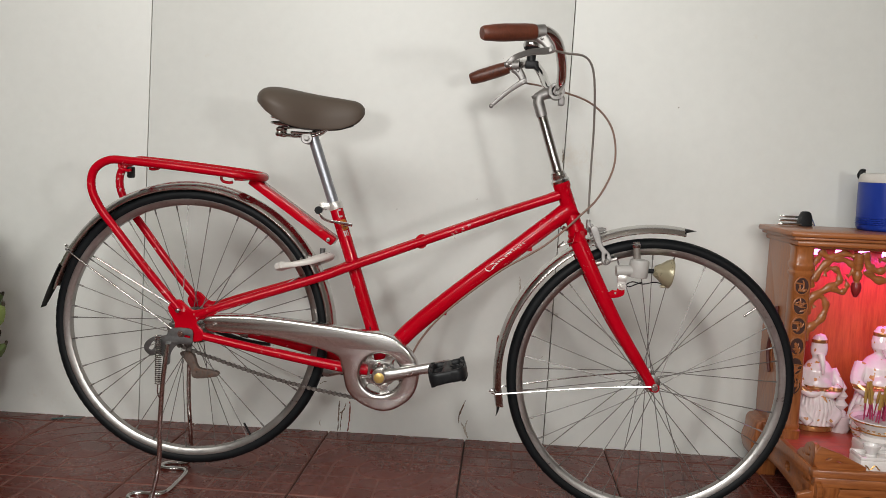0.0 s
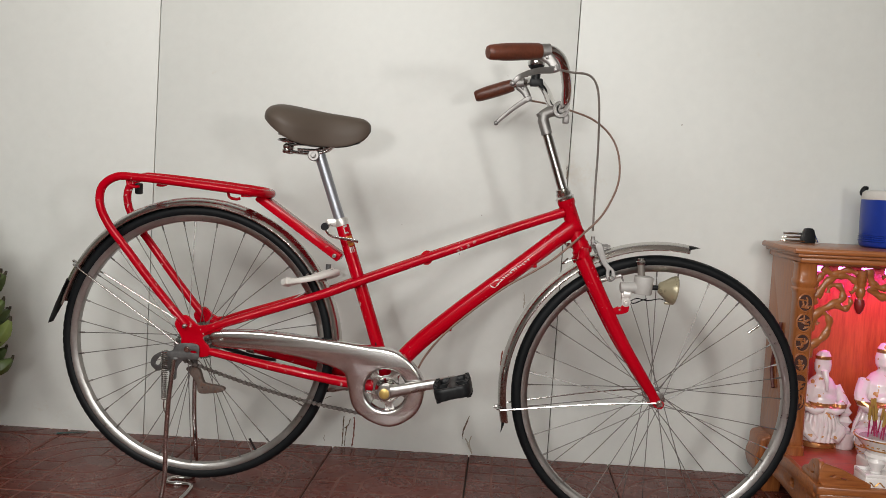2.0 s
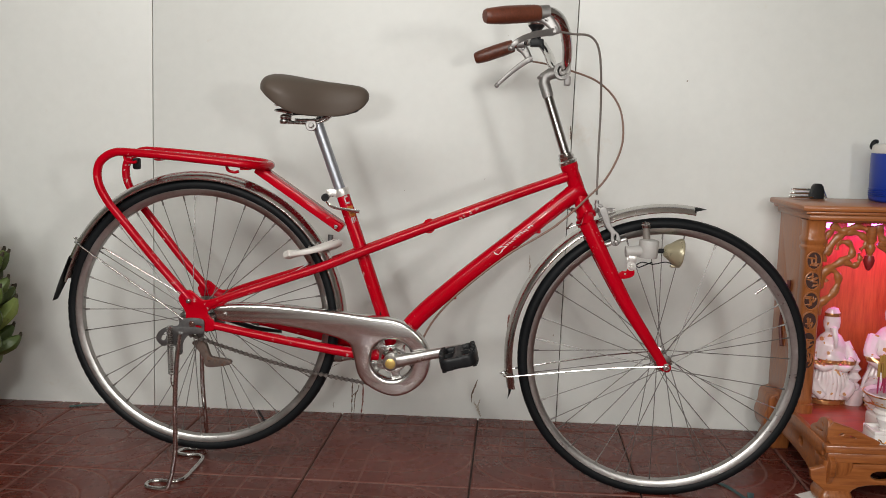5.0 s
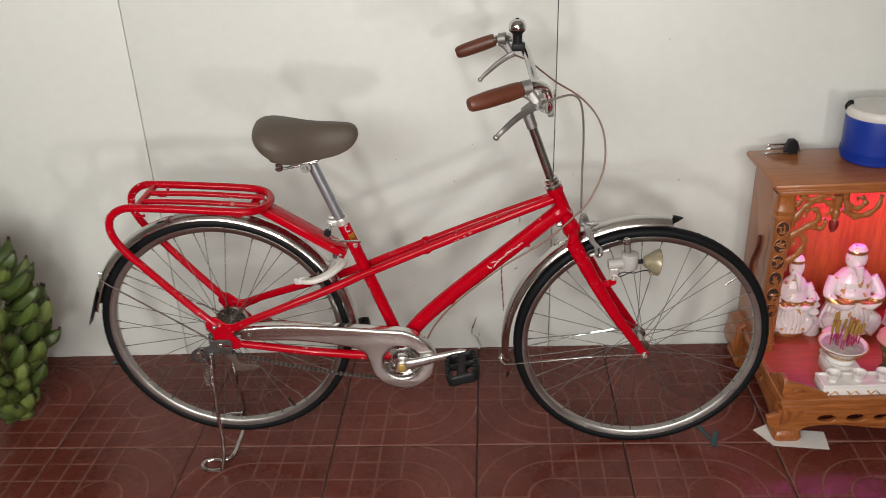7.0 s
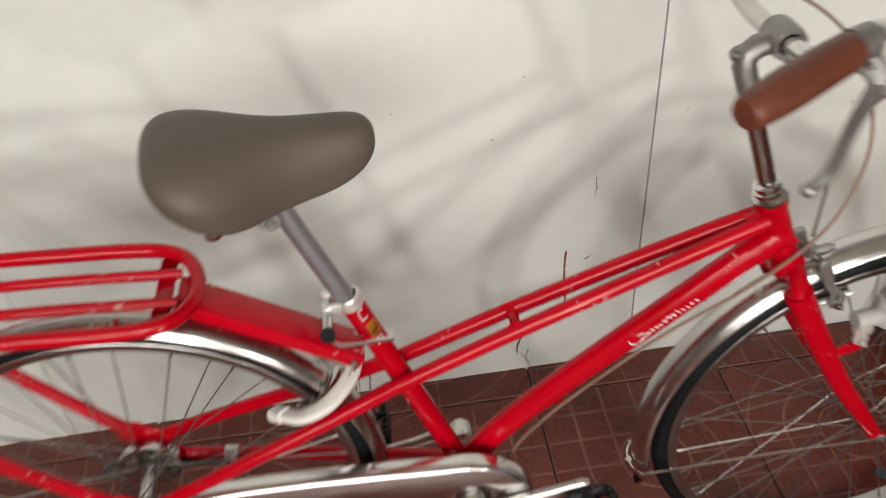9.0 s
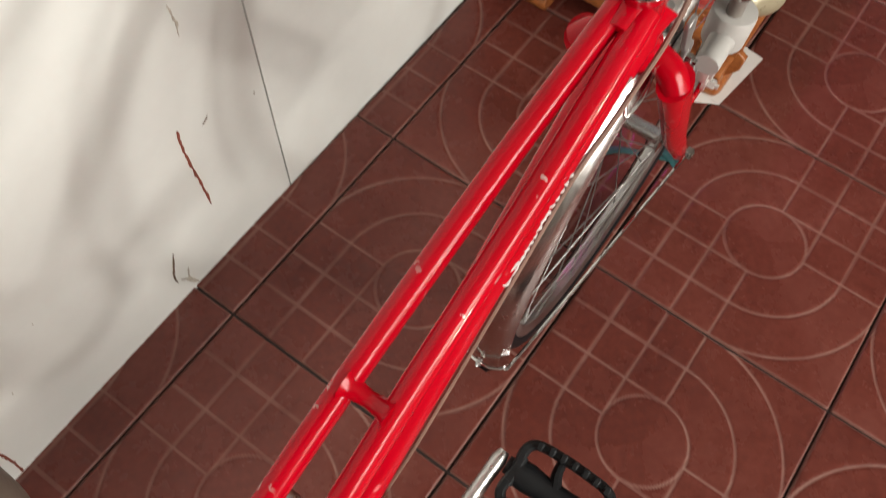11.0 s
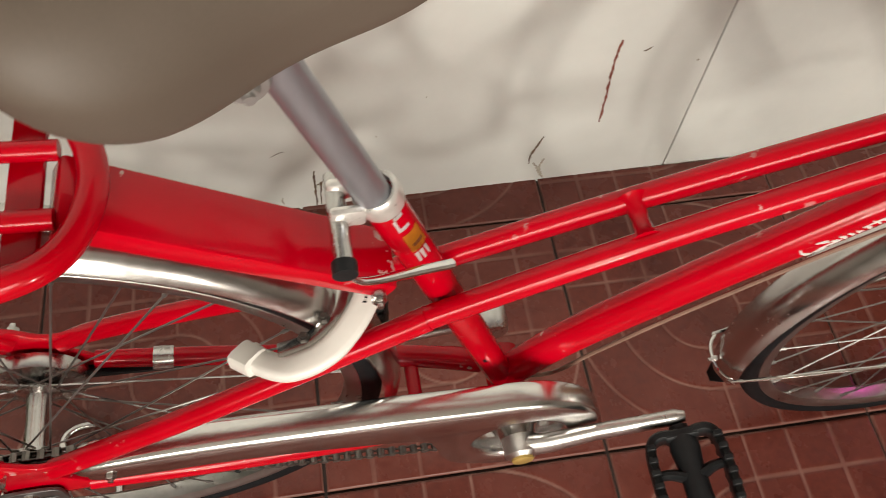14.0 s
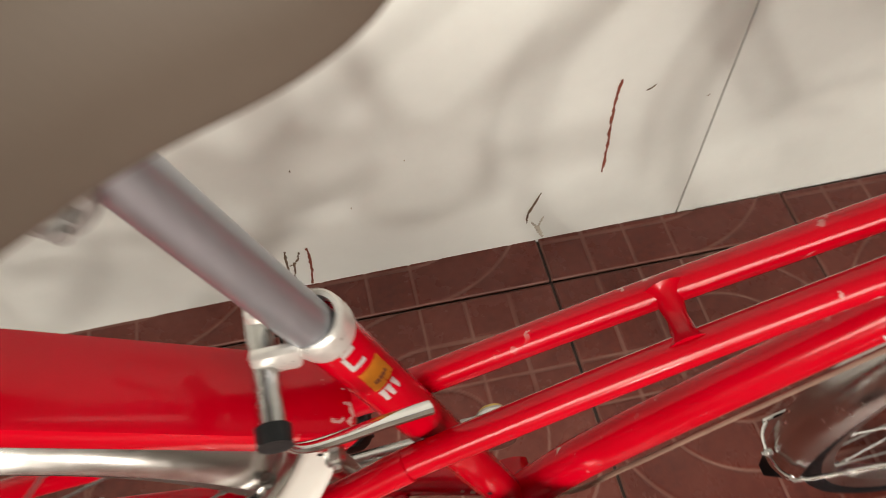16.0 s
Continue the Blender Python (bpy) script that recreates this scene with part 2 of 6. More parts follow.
def figure_material():
    """White glaze with a gilt base, sash and hat band, and loose gilt flowers."""
    m, nt, b = nodes_of("white_and_gilt_glaze")
    tc = nt.nodes.new("ShaderNodeTexCoord")
    sep = nt.nodes.new("ShaderNodeSeparateXYZ")
    link(nt, tc.outputs["Generated"], sep.inputs[0])
    k = (0, 0, 0)
    w = (1, 1, 1)
    bands = ramp(nt, sep.outputs["Z"], [(0.0, w), (0.075, w), (0.08, k), (0.43, k), (0.435, w), (0.47, w), (0.475, k), (0.90, k), (0.905, w), (0.935, w), (0.94, k)])
    flowers = ramp(nt, noise_node(nt, 46, 2, 0.5), [(0.635, k), (0.65, w)])
    gilt = mathn(nt, "MAXIMUM", bands, flowers)
    link(nt, mix(nt, gilt, ramp(nt, noise_node(nt, 14, 3, 0.5), [(0.35, (0.72, 0.62, 0.64)), (0.6, (0.82, 0.78, 0.77))]), (0.55, 0.27, 0.10)), b.inputs["Base Color"])
    link(nt, mathn(nt, "MULTIPLY", bands, 0.7), b.inputs["Metallic"])
    b.inputs["Roughness"].default_value, b.inputs["Coat Weight"].default_value = 0.22, 0.5
    bump(nt, b, noise_node(nt, 70, 3, 0.5), 0.25, 0.003)
    return m


def tile_material():
    """Oxblood cement tile: dust lies in the pressed grooves, the face is worn to an uneven gloss."""
    m, nt, b = nodes_of("oxblood_cement_tile")
    a, c = noise_node(nt, 4, 6, 0.65), noise_node(nt, 70, 4, 0.6)
    info = nt.nodes.new("ShaderNodeObjectInfo")
    both = mathn(nt, "ADD", mathn(nt, "ADD", mathn(nt, "MULTIPLY", a, 0.6), mathn(nt, "MULTIPLY", c, 0.3)), mathn(nt, "MULTIPLY", info.outputs["Random"], 0.1))
    col = ramp(nt, both, [(0.3, (0.060, 0.0130, 0.0100)), (0.5, (0.112, 0.0260, 0.0185)), (0.72, (0.166, 0.048, 0.036))])
    tc = nt.nodes.new("ShaderNodeTexCoord")
    sep = nt.nodes.new("ShaderNodeSeparateXYZ")
    link(nt, tc.outputs["Object"], sep.inputs[0])
    deep = nt.nodes.new("ShaderNodeMapRange")
    deep.inputs[1].default_value, deep.inputs[2].default_value = -0.0002, -0.0014
    link(nt, sep.outputs["Z"], deep.inputs[0])
    dust = mathn(nt, "MULTIPLY", deep.outputs[0], spread(nt, noise_node(nt, 7, 5, 0.6), 0.08, 0.85))
    col = mix(nt, dust, col, (0.27, 0.15, 0.12))
    link(nt, col, b.inputs["Base Color"])
    rough = mathn(nt, "ADD", spread(nt, noise_node(nt, 11, 5, 0.65), 0.13, 0.40), mathn(nt, "MULTIPLY", deep.outputs[0], 0.4))
    link(nt, rough, b.inputs["Roughness"])
    b.inputs["Specular IOR Level"].default_value = 0.32
    swell = mathn(nt, "ADD", mathn(nt, "MULTIPLY", noise_node(nt, 14, 3, 0.5), 0.8), mathn(nt, "MULTIPLY", c, 0.12))
    bump(nt, b, swell, 0.35, 0.004)
    return m


TILE = tile_material()
FIGWARE = figure_material()


def led_material():
    m, nt, b = nodes_of("magenta_led")
    b.inputs["Base Color"].default_value = (0.9, 0.3, 0.8, 1)
    b.inputs["Emission Color"].default_value = (1.0, 0.20, 0.90, 1)
    b.inputs["Emission Strength"].default_value = 6.0
    return m


LED = led_material()


# ---- mesh tools ----
def to_mesh(bm, name, material, smooth=True, angle=40):
    me = bpy.data.meshes.new(name)
    bmesh.ops.recalc_face_normals(bm, faces=bm.faces)
    if smooth:
        for f in bm.faces:
            f.smooth = True
        for e in bm.edges:
            if len(e.link_faces) == 2 and e.calc_face_angle(0) > radians(angle):
                e.smooth = False
    bm.to_mesh(me)
    bm.free()
    me.materials.append(material)
    return me


def part(name, bm, material, parent=None, label="", m=None):
    ob = new(name, to_mesh(bm, name, material))
    if parent:
        ob.parent = parent
    if m is not None:
        ob.matrix_basis = m
    return tagged(ob, label)


def thing(name, label, category, group="", kind="", m=None):
    ob = new(name)
    if m is not None:
        ob.matrix_basis = m
    return tagged(ob, label, category, group, kind)


def spline(points, per=8, closed=False):
    """Points on a smooth curve (Catmull-Rom) through the given ones."""
    p = [Vector(q) for q in points]
    n, out = len(p), []
    for i in range(n if closed else n - 1):
        a, b, c, d = (p[(i - 1) % n], p[i], p[(i + 1) % n], p[(i + 2) % n]) if closed else (p[max(i - 1, 0)], p[i], p[i + 1], p[min(i + 2, n - 1)])
        for k in range(per):
            t = k / per
            out.append(0.5 * (2 * b + (c - a) * t + (2 * a - 5 * b + 4 * c - d) * t * t + (3 * b - a - 3 * c + d) * t ** 3))
    if not closed:
        out.append(p[-1])
    return out


def sweep(bm, path, radius, sides=12, closed=False, flat=1.0, up=None, shape=None):
    """A tube along path. radius: a number or one for each point; flat: the height of the section over its width."""
    path = [Vector(q) for q in path]
    n = len(path)
    rad = [radius] * n if isinstance(radius, (int, float)) else [radius[0] + (radius[-1] - radius[0]) * i / (n - 1) for i in range(n)] if len(radius) == 2 else list(radius)
    rings, normal = [], None
    for i, q in enumerate(path):
        a, b = (path[i - 1], path[(i + 1) % n]) if closed else (path[max(i - 1, 0)], path[min(i + 1, n - 1)])
        d = (b - a).normalized()
        if up is not None:
            normal = Vector(up) - d * d.dot(Vector(up))
        elif normal is None:
            normal = d.orthogonal()
        else:
            normal = normal - d * d.dot(normal)
        normal.normalize()
        side = d.cross(normal)
        ring = []
        for k in range(sides):
            t = 2 * math.pi * k / sides
            u, v = (math.cos(t), math.sin(t)) if shape is None else shape[k]
            ring.append(bm.verts.new(q + side * (u * rad[i]) + normal * (v * rad[i] * flat)))
        rings.append(ring)
    for i in range(n if closed else n - 1):
        r, s = rings[i], rings[(i + 1) % n]
        for k in range(sides):
            bm.faces.new((r[k], r[(k + 1) % sides], s[(k + 1) % sides], s[k]))
    if not closed:
        bm.faces.new(rings[0][::-1])
        bm.faces.new(rings[-1])
    return bm


def tube(path, radius, sides=12, per=8, **kw):
    return sweep(bmesh.new(), spline(path, per, kw.get("closed", False)) if per else path, radius, sides, **kw)


def lathe(bm, profile, m=None, segments=32, arc=2 * math.pi, closed=False):
    """Turns (radius, height) pairs about the local z axis, then applies m."""
    m = m or Matrix.Identity(4)
    full = arc > 6.28
    count = segments if full else segments + 1
    rows = []
    for i in range(count):
        a = arc * i / segments
        rows.append([bm.verts.new(m @ Vector((r * math.cos(a), r * math.sin(a), z))) for r, z in profile])
    k = len(profile)
    for i in range(segments):
        p, q = rows[i], rows[(i + 1) % count]
        for j in range(k if closed else k - 1):
            vs = (p[j], q[j], q[(j + 1) % k], p[(j + 1) % k])
            try:
                bm.faces.new(vs)
            except ValueError:
                pass
    bmesh.ops.remove_doubles(bm, verts=[v for r in rows for v in r], dist=1e-6)
    return bm


def box(bm, lo, hi, bevel=0.0, m=None, segments=2):
    lo, hi = Vector(lo), Vector(hi)
    t = Matrix.Translation((lo + hi) / 2) @ Matrix.Diagonal((*(hi - lo), 1))
    made = bmesh.ops.create_cube(bm, size=1, matrix=(m or Matrix.Identity(4)) @ t)
    if bevel:
        edges = list({e for v in made["verts"] for e in v.link_edges})
        bmesh.ops.bevel(bm, geom=edges, offset=bevel, segments=segments, affect="EDGES", profile=0.5)
    return bm


def bolt(bm, at, axis, r=0.006, h=0.006):
    """A hexagon head with a thread end proud of it."""
    q = Vector(axis).to_track_quat("Z", "Y").to_matrix().to_4x4()
    m = Matrix.Translation(at) @ q
    lathe(bm, [(0, -h), (r, -h), (r, h * 0.6), (r * 0.8, h), (0, h)], m, 6)
    lathe(bm, [(0, h), (r * 0.5, h), (r * 0.5, h * 1.7), (0, h * 1.7)], m, 10)
    return bm


def plate(outlines, depth, bevel, name, m, resolution=6):
    """A flat plate cut to closed outlines (inner ones are holes), with rounded edges, as a mesh. Local x, y in its plane, z its thickness."""
    cu = bpy.data.curves.new(name, "CURVE")
    cu.dimensions, cu.fill_mode, cu.extrude, cu.bevel_depth, cu.bevel_resolution = "2D", "BOTH", max(depth / 2 - bevel, 1e-5), bevel, 2
    for pts in outlines:
        s = cu.splines.new("POLY")
        s.points.add(len(pts) - 1)
        for sp, (x, y) in zip(s.points, pts):
            sp.co = (x, y, 0, 1)
        s.use_cyclic_u = True
    ob = bpy.data.objects.new(name, cu)
    scene.collection.objects.link(ob)
    dg = bpy.context.evaluated_depsgraph_get()
    dg.update()
    me = bpy.data.meshes.new_from_object(ob.evaluated_get(dg))
    bm = bmesh.new()
    bm.from_mesh(me)
    bpy.data.objects.remove(ob)
    bpy.data.curves.remove(cu)
    bpy.data.meshes.remove(me)
    bmesh.ops.remove_doubles(bm, verts=bm.verts, dist=1e-5)
    bm.transform(m)
    return bm


def smooth2(pts, per=5):
    return [(v.x, v.y) for v in spline([(x, y, 0) for x, y in pts], per, True)]


def circle2(x, y, r, n=32):
    return [(x + r * math.cos(2 * math.pi * k / n), y + r * math.sin(2 * math.pi * k / n)) for k in range(n)]


XZ = Matrix(((1, 0, 0, 0), (0, 0, -1, 0), (0, 1, 0, 0), (0, 0, 0, 1)))  # local x, y to the world's x, z


# ---- the room ----
WALL = Matrix.Translation((0, 0.507, 0)) @ pose(0, 0, 0, 0, 0, -0.3) @ pose(0, 0, 0, -1.2)  # the long wall's face is its local y = 0


def structure(name, bm, material, label, category, parent=None):
    ob = new(name, to_mesh(bm, name, material))
    return tagged(ob, label, category, kind="structure")


bm = box(bmesh.new(), (-4.2, 0.012, -0.05), (5.0, 0.16, 3.1), m=WALL)
wall_north = structure("wall_north", bm, SEAM, "white painted board wall with thin upright seams behind the bicycle", "wall")
EDGES = [-4.0] + [-0.374 + 1.271 * k for k in range(-2, 4)] + [4.6]
for x0, x1 in zip(EDGES, EDGES[1:]):
    x0, x1 = x0 + 0.0013, x1 - 0.0013
    bm = box(bmesh.new(), (x0, 0, -0.02), (x1, 0.012, 3.0), 0.0015)
    for v in bm.verts:  # sheared so that the seams fit the camera's view
        v.co.x += 0.020 * v.co.z
    bm.transform(WALL)
    part("wall_panel", bm, WALLMAT, wall_north)

# side walls out of view, coloured for the light they throw back
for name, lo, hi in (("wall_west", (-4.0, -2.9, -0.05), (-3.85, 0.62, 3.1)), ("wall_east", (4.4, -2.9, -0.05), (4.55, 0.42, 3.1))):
    structure(name, box(bmesh.new(), lo, hi), SIDEWALL, "plain unseen grey-brown plastered side wall, toned to set the bounced light", "wall")
# unseen wall; its wide upper opening is made up to seat the fill lamp
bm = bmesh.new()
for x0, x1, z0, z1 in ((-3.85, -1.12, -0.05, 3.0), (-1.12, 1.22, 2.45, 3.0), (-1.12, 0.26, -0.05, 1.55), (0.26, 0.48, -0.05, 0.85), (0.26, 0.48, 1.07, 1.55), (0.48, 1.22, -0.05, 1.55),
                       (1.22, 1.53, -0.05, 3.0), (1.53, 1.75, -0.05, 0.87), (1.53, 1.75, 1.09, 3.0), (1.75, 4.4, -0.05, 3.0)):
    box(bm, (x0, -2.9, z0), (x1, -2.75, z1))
structure("wall_south", bm, SIDEWALL, "unseen plastered front wall with two small windows and an opening for the fill lamp", "wall")
# ceiling out of view too, its tone likewise picked for bounce and reflections
structure("ceiling", box(bmesh.new(), (-4.0, -2.9, 3.0), (4.55, 0.45, 3.1)), CEILINGMAT, "plain brown ceiling board", "ceiling")
floor = structure("floor", box(bmesh.new(), (-4.0, -2.9, -0.06), (4.55, 0.66, -0.007)), JOINT, "oxblood cement tile floor with pressed circle and grid grooves", "floor")
# unseen pale ground, added to bounce sky light in through the openings
structure("ground", box(bmesh.new(), (-60, -90, -0.3), (60, -2.9, -0.08)), PLASTER, "pale unseen ground added outside the front openings", "ground")


def stroke(points, width, material, name, taper=0.35):
    """A thin uneven mark on the wall's face, from (x, z) points."""
    pts = [WALL @ Vector((x, -0.0006, z)) for x, z in points]
    path = spline(pts, 9)
    n = len(path)
    for q in path[1:-1]:
        q.x += random.uniform(-0.22, 0.22) * width
    rad = [width / 2 * (taper + (1 - taper) * math.sin(math.pi * (i + 0.5) / n)) * random.uniform(0.45, 1.35) for i in range(n)]
    bmk = bmesh.new()
    sweep(bmk, path, rad, 6, flat=0.25, up=WALL.to_3x3() @ Vector((0, -1, 0)))
    return part(name, bmk, material, wall_north)


stroke([(0.744, 0.330), (0.741, 0.282), (0.743, 0.212), (0.745, 0.144)], 0.0045, RUSTMARK, "scratch", 0.8)
stroke([(0.653, 0.122), (0.645, 0.100), (0.636, 0.072), (0.635, 0.050)], 0.0042, DIRTMARK, "scuff")
stroke([(0.643, 0.052), (0.652, 0.036), (0.660, 0.018), (0.666, 0.004)], 0.0065, PALEMARK, "scuff")
stroke([(0.662, 0.060), (0.657, 0.042), (0.656, 0.026)], 0.005, PALEMARK, "scuff")
stroke([(0.264, 0.098), (0.262, 0.055), (0.261, 0.003)], 0.0042, DIRTMARK, "drip_stain", 0.6)
stroke([(0.284, 0.090), (0.279, 0.072), (0.272, 0.058), (0.268, 0.003)], 0.0040, DIRTMARK, "drip_stain", 0.6)
stroke([(0.262, 0.058), (0.268, 0.061), (0.276, 0.064)], 0.003, DIRTMARK, "drip_stain")
stroke([(0.296, 0.097), (0.297, 0.050), (0.292, 0.003)], 0.0042, RUSTMARK, "drip_stain", 0.7)
stroke([(0.200, 0.147), (0.213, 0.155), (0.223, 0.157)], 0.0016, DIRTMARK, "scuff")
stroke([(0.205, 0.034), (0.203, 0.024), (0.206, 0.014)], 0.003, PALEMARK, "scuff")
stroke([(0.783, 0.302), (0.789, 0.304), (0.796, 0.310)], 0.0028, DIRTMARK, "scuff")
stroke([(0.800, 0.512), (0.803, 0.482), (0.800, 0.462)], 0.004, PALEMARK, "scuff")
for x, z in ((1.241, 1.035), (0.30, 0.27), (0.16, 0.33), (0.42, 0.70), (0.60, 0.62), (0.37, 0.17), (0.88, 0.27), (0.72, 1.16), (0.45, 0.25), (1.30, 0.6), (0.05, 0.26), (0.66, 0.74), (-0.63, 0.28), (0.97, 0.63)):
    r = random.uniform(0.0008, 0.0020)
    stroke([(x, z - r), (x + random.uniform(-r, r), z), (x + random.uniform(-r, r), z + r)], 1.4 * r, random.choice((DIRTMARK, PALEMARK)), "fleck", 0.7)
stroke([(0.909, 0.90), (0.911, 0.87), (0.910, 0.86)], 0.004, DIRTMARK, "scuff")

# ---- the bicycle ----
bike = thing("bicycle", "red step-through city bicycle with chrome fenders on its rear stand", "bicycle")
# moved a little towards the wall and scaled up to fit the camera's view
bike.matrix_basis = Matrix.Translation((-0.0044, 0.0137, -0.0028)) @ Matrix.Diagonal((1.007, 1.007, 1.007, 1))
REAR, FRONT, R = Vector((-0.022, 0, 0.410)), Vector((1.099, 0, 0.342)), 0.342
BB = Vector((0.458, 0, 0.334))

# frame: main tubes with the others under it
bm = tube([(0.3255, 0.004, 0.728), (0.3942, 0.001, 0.527), BB], 0.0158, 20, 2)
lathe(bm, [(0, -0.036), (0.021, -0.036), (0.021, 0.036), (0, 0.036)], Matrix.Translation(BB) @ pose(0, 0, 0, 90), 20)
frame_ob = part("frame", bm, RED, bike, "glossy red enamel frame with small chips")
bm = bmesh.new()
axis = (Vector((0.862, -0.009, 0.806)) - Vector((0.906, -0.006, 0.692))).normalized()
ht = Matrix.Translation((0.906, -0.006, 0.692)) @ axis.to_track_quat("Z", "Y").to_matrix().to_4x4()
lathe(bm, [(0, 0), (0.0205, 0), (0.0205, 0.012), (0.0178, 0.018), (0.0178, 0.105), (0.0205, 0.111), (0.0205, 0.122), (0, 0.122)], ht, 24)
for a, b, r0, r1 in (((0.896, -0.008, 0.752), (0.852, -0.007, 0.7165), 0.0255, 0.0208), ((0.880, -0.008, 0.784), (0.838, -0.008, 0.768), 0.0200, 0.0118)):
    sweep(bm, spline([a, Vector(a).lerp(Vector(b), 0.5), b], 4), [r0, r0 * 0.93, r0 * 0.86, r0 * 0.8, r1 + 0.0018, r1 + 0.0008, r1 + 0.0004, r1 + 0.0002, r1], 18)
part("head_tube", bm, RED, frame_ob)
part("down_tube", tube([(0.882, -0.008, 0.742), (0.76, -0.005, 0.640), (0.62, -0.002, 0.524), (0.52, 0, 0.434), (0.47, 0, 0.372), (0.458, 0, 0.345)], 0.0205, 22, 6, flat=0.86, up=(0, 1, 0)), RED, frame_ob)
for s in (-1, 1):
    part("top_tube", tube([(0.860, s * 0.010 - 0.008, 0.776), (0.72, s * 0.0165 - 0.005, 0.7235), (0.528, s * 0.0215, 0.647), (0.372, s * 0.0255, 0.5845), (0.345, s * 0.028, 0.575)], 0.0108, 16, 6), RED, frame_ob)
    part("seat_stay", tube([(0.36, s * 0.027, 0.581), (0.30, s * 0.033, 0.556), (0.16, s * 0.051, 0.508), (0.05, s * 0.062, 0.470), (0.012, s * 0.063, 0.452)], [0.0115, 0.0095], 14, 6), RED, frame_ob)
    part("chain_stay", tube([(0.435, s * 0.026, 0.336), (0.36, s * 0.040, 0.343), (0.20, s * 0.055, 0.372), (0.03, s * 0.063, 0.405)], [0.0145, 0.0095], 14, 6, flat=1.0), RED, frame_ob)
    pts = smooth2([(-0.055, 0.470), (-0.03, 0.490), (0.005, 0.466), (0.055, 0.478), (0.058, 0.462), (0.012, 0.440), (0.030, 0.412), (0.025, 0.395), (-0.012, 0.393), (-0.040, 0.405), (-0.038, 0.435)], 4)
    part("dropout", plate([pts], 0.006, 0.0015, "dropout", Matrix.Translation((0, s * 0.064, 0)) @ XZ), RED, frame_ob)
bm = tube([(0.538, -0.020, 0.651), (0.538, 0, 0.651), (0.538, 0.020, 0.651)], [0.016, 0.0085, 0.0068, 0.0085, 0.016], 14, 2)
part("tube_bridge", bm, RED, frame_ob)
part("stay_bridge", tube([(0.355, -0.040, 0.338), (0.355, 0.040, 0.338)], 0.008, 12, 1), RED, frame_ob)
for x, z in ((0.797, 0.648), (0.600, 0.483)):
    part("cable_guide", box(bmesh.new(), (x - 0.006, -0.010, z - 0.008), (x + 0.006, 0.002, z + 0.006), 0.002), RED, frame_ob)

# lettering on the down tube, as plain bars, and the seat tube stickers
axis_a, axis_b = Vector((0.882, -0.008, 0.742)), Vector((0.62, -0.002, 0.524))
dt_dir = (axis_b - axis_a).normalized()
dt_up = Vector((-dt_dir.z, 0, dt_dir.x)) if dt_dir.x > 0 else Vector((dt_dir.z, 0, -dt_dir.x))
def letter(along, length, low, high, lean, width):
    """A plain painted bar on the near upper side of the down tube; low and high are its reach round the tube."""
    pts = []
    for t in np.linspace(0, 1, 6):
        phi = low - 0.26 + 0.9 * (high - low) * t
        c = axis_b.lerp(axis_a, along) - dt_dir * (length * t + lean * math.sin(math.pi * t))
        pts.append(c + Vector((0, -0.01755 * math.cos(phi), 0)) + dt_up * (0.0203 * math.sin(phi)))
    part("lettering_bar", tube(pts, [width * q for q in (0.4, 0.8, 1.0, 0.9, 0.6, 0.45)], 6, 0), WHITEINK, frame_ob)


letter(0.318, -0.006, 0.02, 0.74, -0.003, 0.0017)
letter(0.340, 0.010, 0.66, 0.40, 0.004, 0.0015)
letter(0.322, 0.012, 0.06, 0.16, 0.003, 0.0014)
for k in range(12):
    tall = 0.66 if k in (5, 7) else random.uniform(0.40, 0.50)
    letter(0.388 + 0.0215 * k, -0.0042, 0.10 if k == 9 else random.uniform(0.18, 0.24), tall, random.uniform(-0.0018, 0.0018), random.uniform(0.0012, 0.0018))
letter(0.400, -0.020, 0.215, 0.225, 0.0, 0.0010)
letter(0.520, -0.022, 0.480, 0.460, 0.001, 0.0010)


def band(z0, z1, a0, a1, material, name):
    """A sticker wrapped round the seat tube between two heights and two angles."""
    bmx = bmesh.new()
    low, top = Vector(BB), Vector((0.3255, 0.004, 0.728))
    ax = (top - low).normalized()
    q = ax.to_track_quat("Z", "Y").to_matrix().to_4x4()
    fwd = math.atan2((q.inverted() @ Vector((1, 0, 0))).y, (q.inverted() @ Vector((1, 0, 0))).x)
    rows = []
    for z in (z0, z1):
        c = low + ax * ((z - low.z) / ax.z)
        rows.append([bmx.verts.new(c + (q @ Vector((0.0163 * math.cos(fwd + t), 0.0163 * math.sin(fwd + t), 0)))) for t in np.linspace(radians(a0), radians(a1), 8)])
    for i in range(7):
        bmx.faces.new((rows[0][i], rows[0][i + 1], rows[1][i + 1], rows[1][i]))
    bmesh.ops.solidify(bmx, geom=bmx.faces[:], thickness=0.0004)
    return part(name, bmx, material, frame_ob)


band(0.668, 0.692, -79, -21, ORANGE, "sticker")
band(0.653, 0.666, -77, -33, WHITEINK, "sticker")
band(0.674, 0.678, -67, -31, RUSTMARK, "sticker_bar")
band(0.698, 0.702, -79, -43, WHITEINK, "logo_bar")
band(0.702, 0.713, -79, -70, WHITEINK, "logo_bar")
band(0.713, 0.717, -73, -43, WHITEINK, "logo_bar")
band(0.524, 0.550, -98, -76, BLACK, "sticker")
band(0.432, 0.439, -98, -78, BLACK, "sticker")

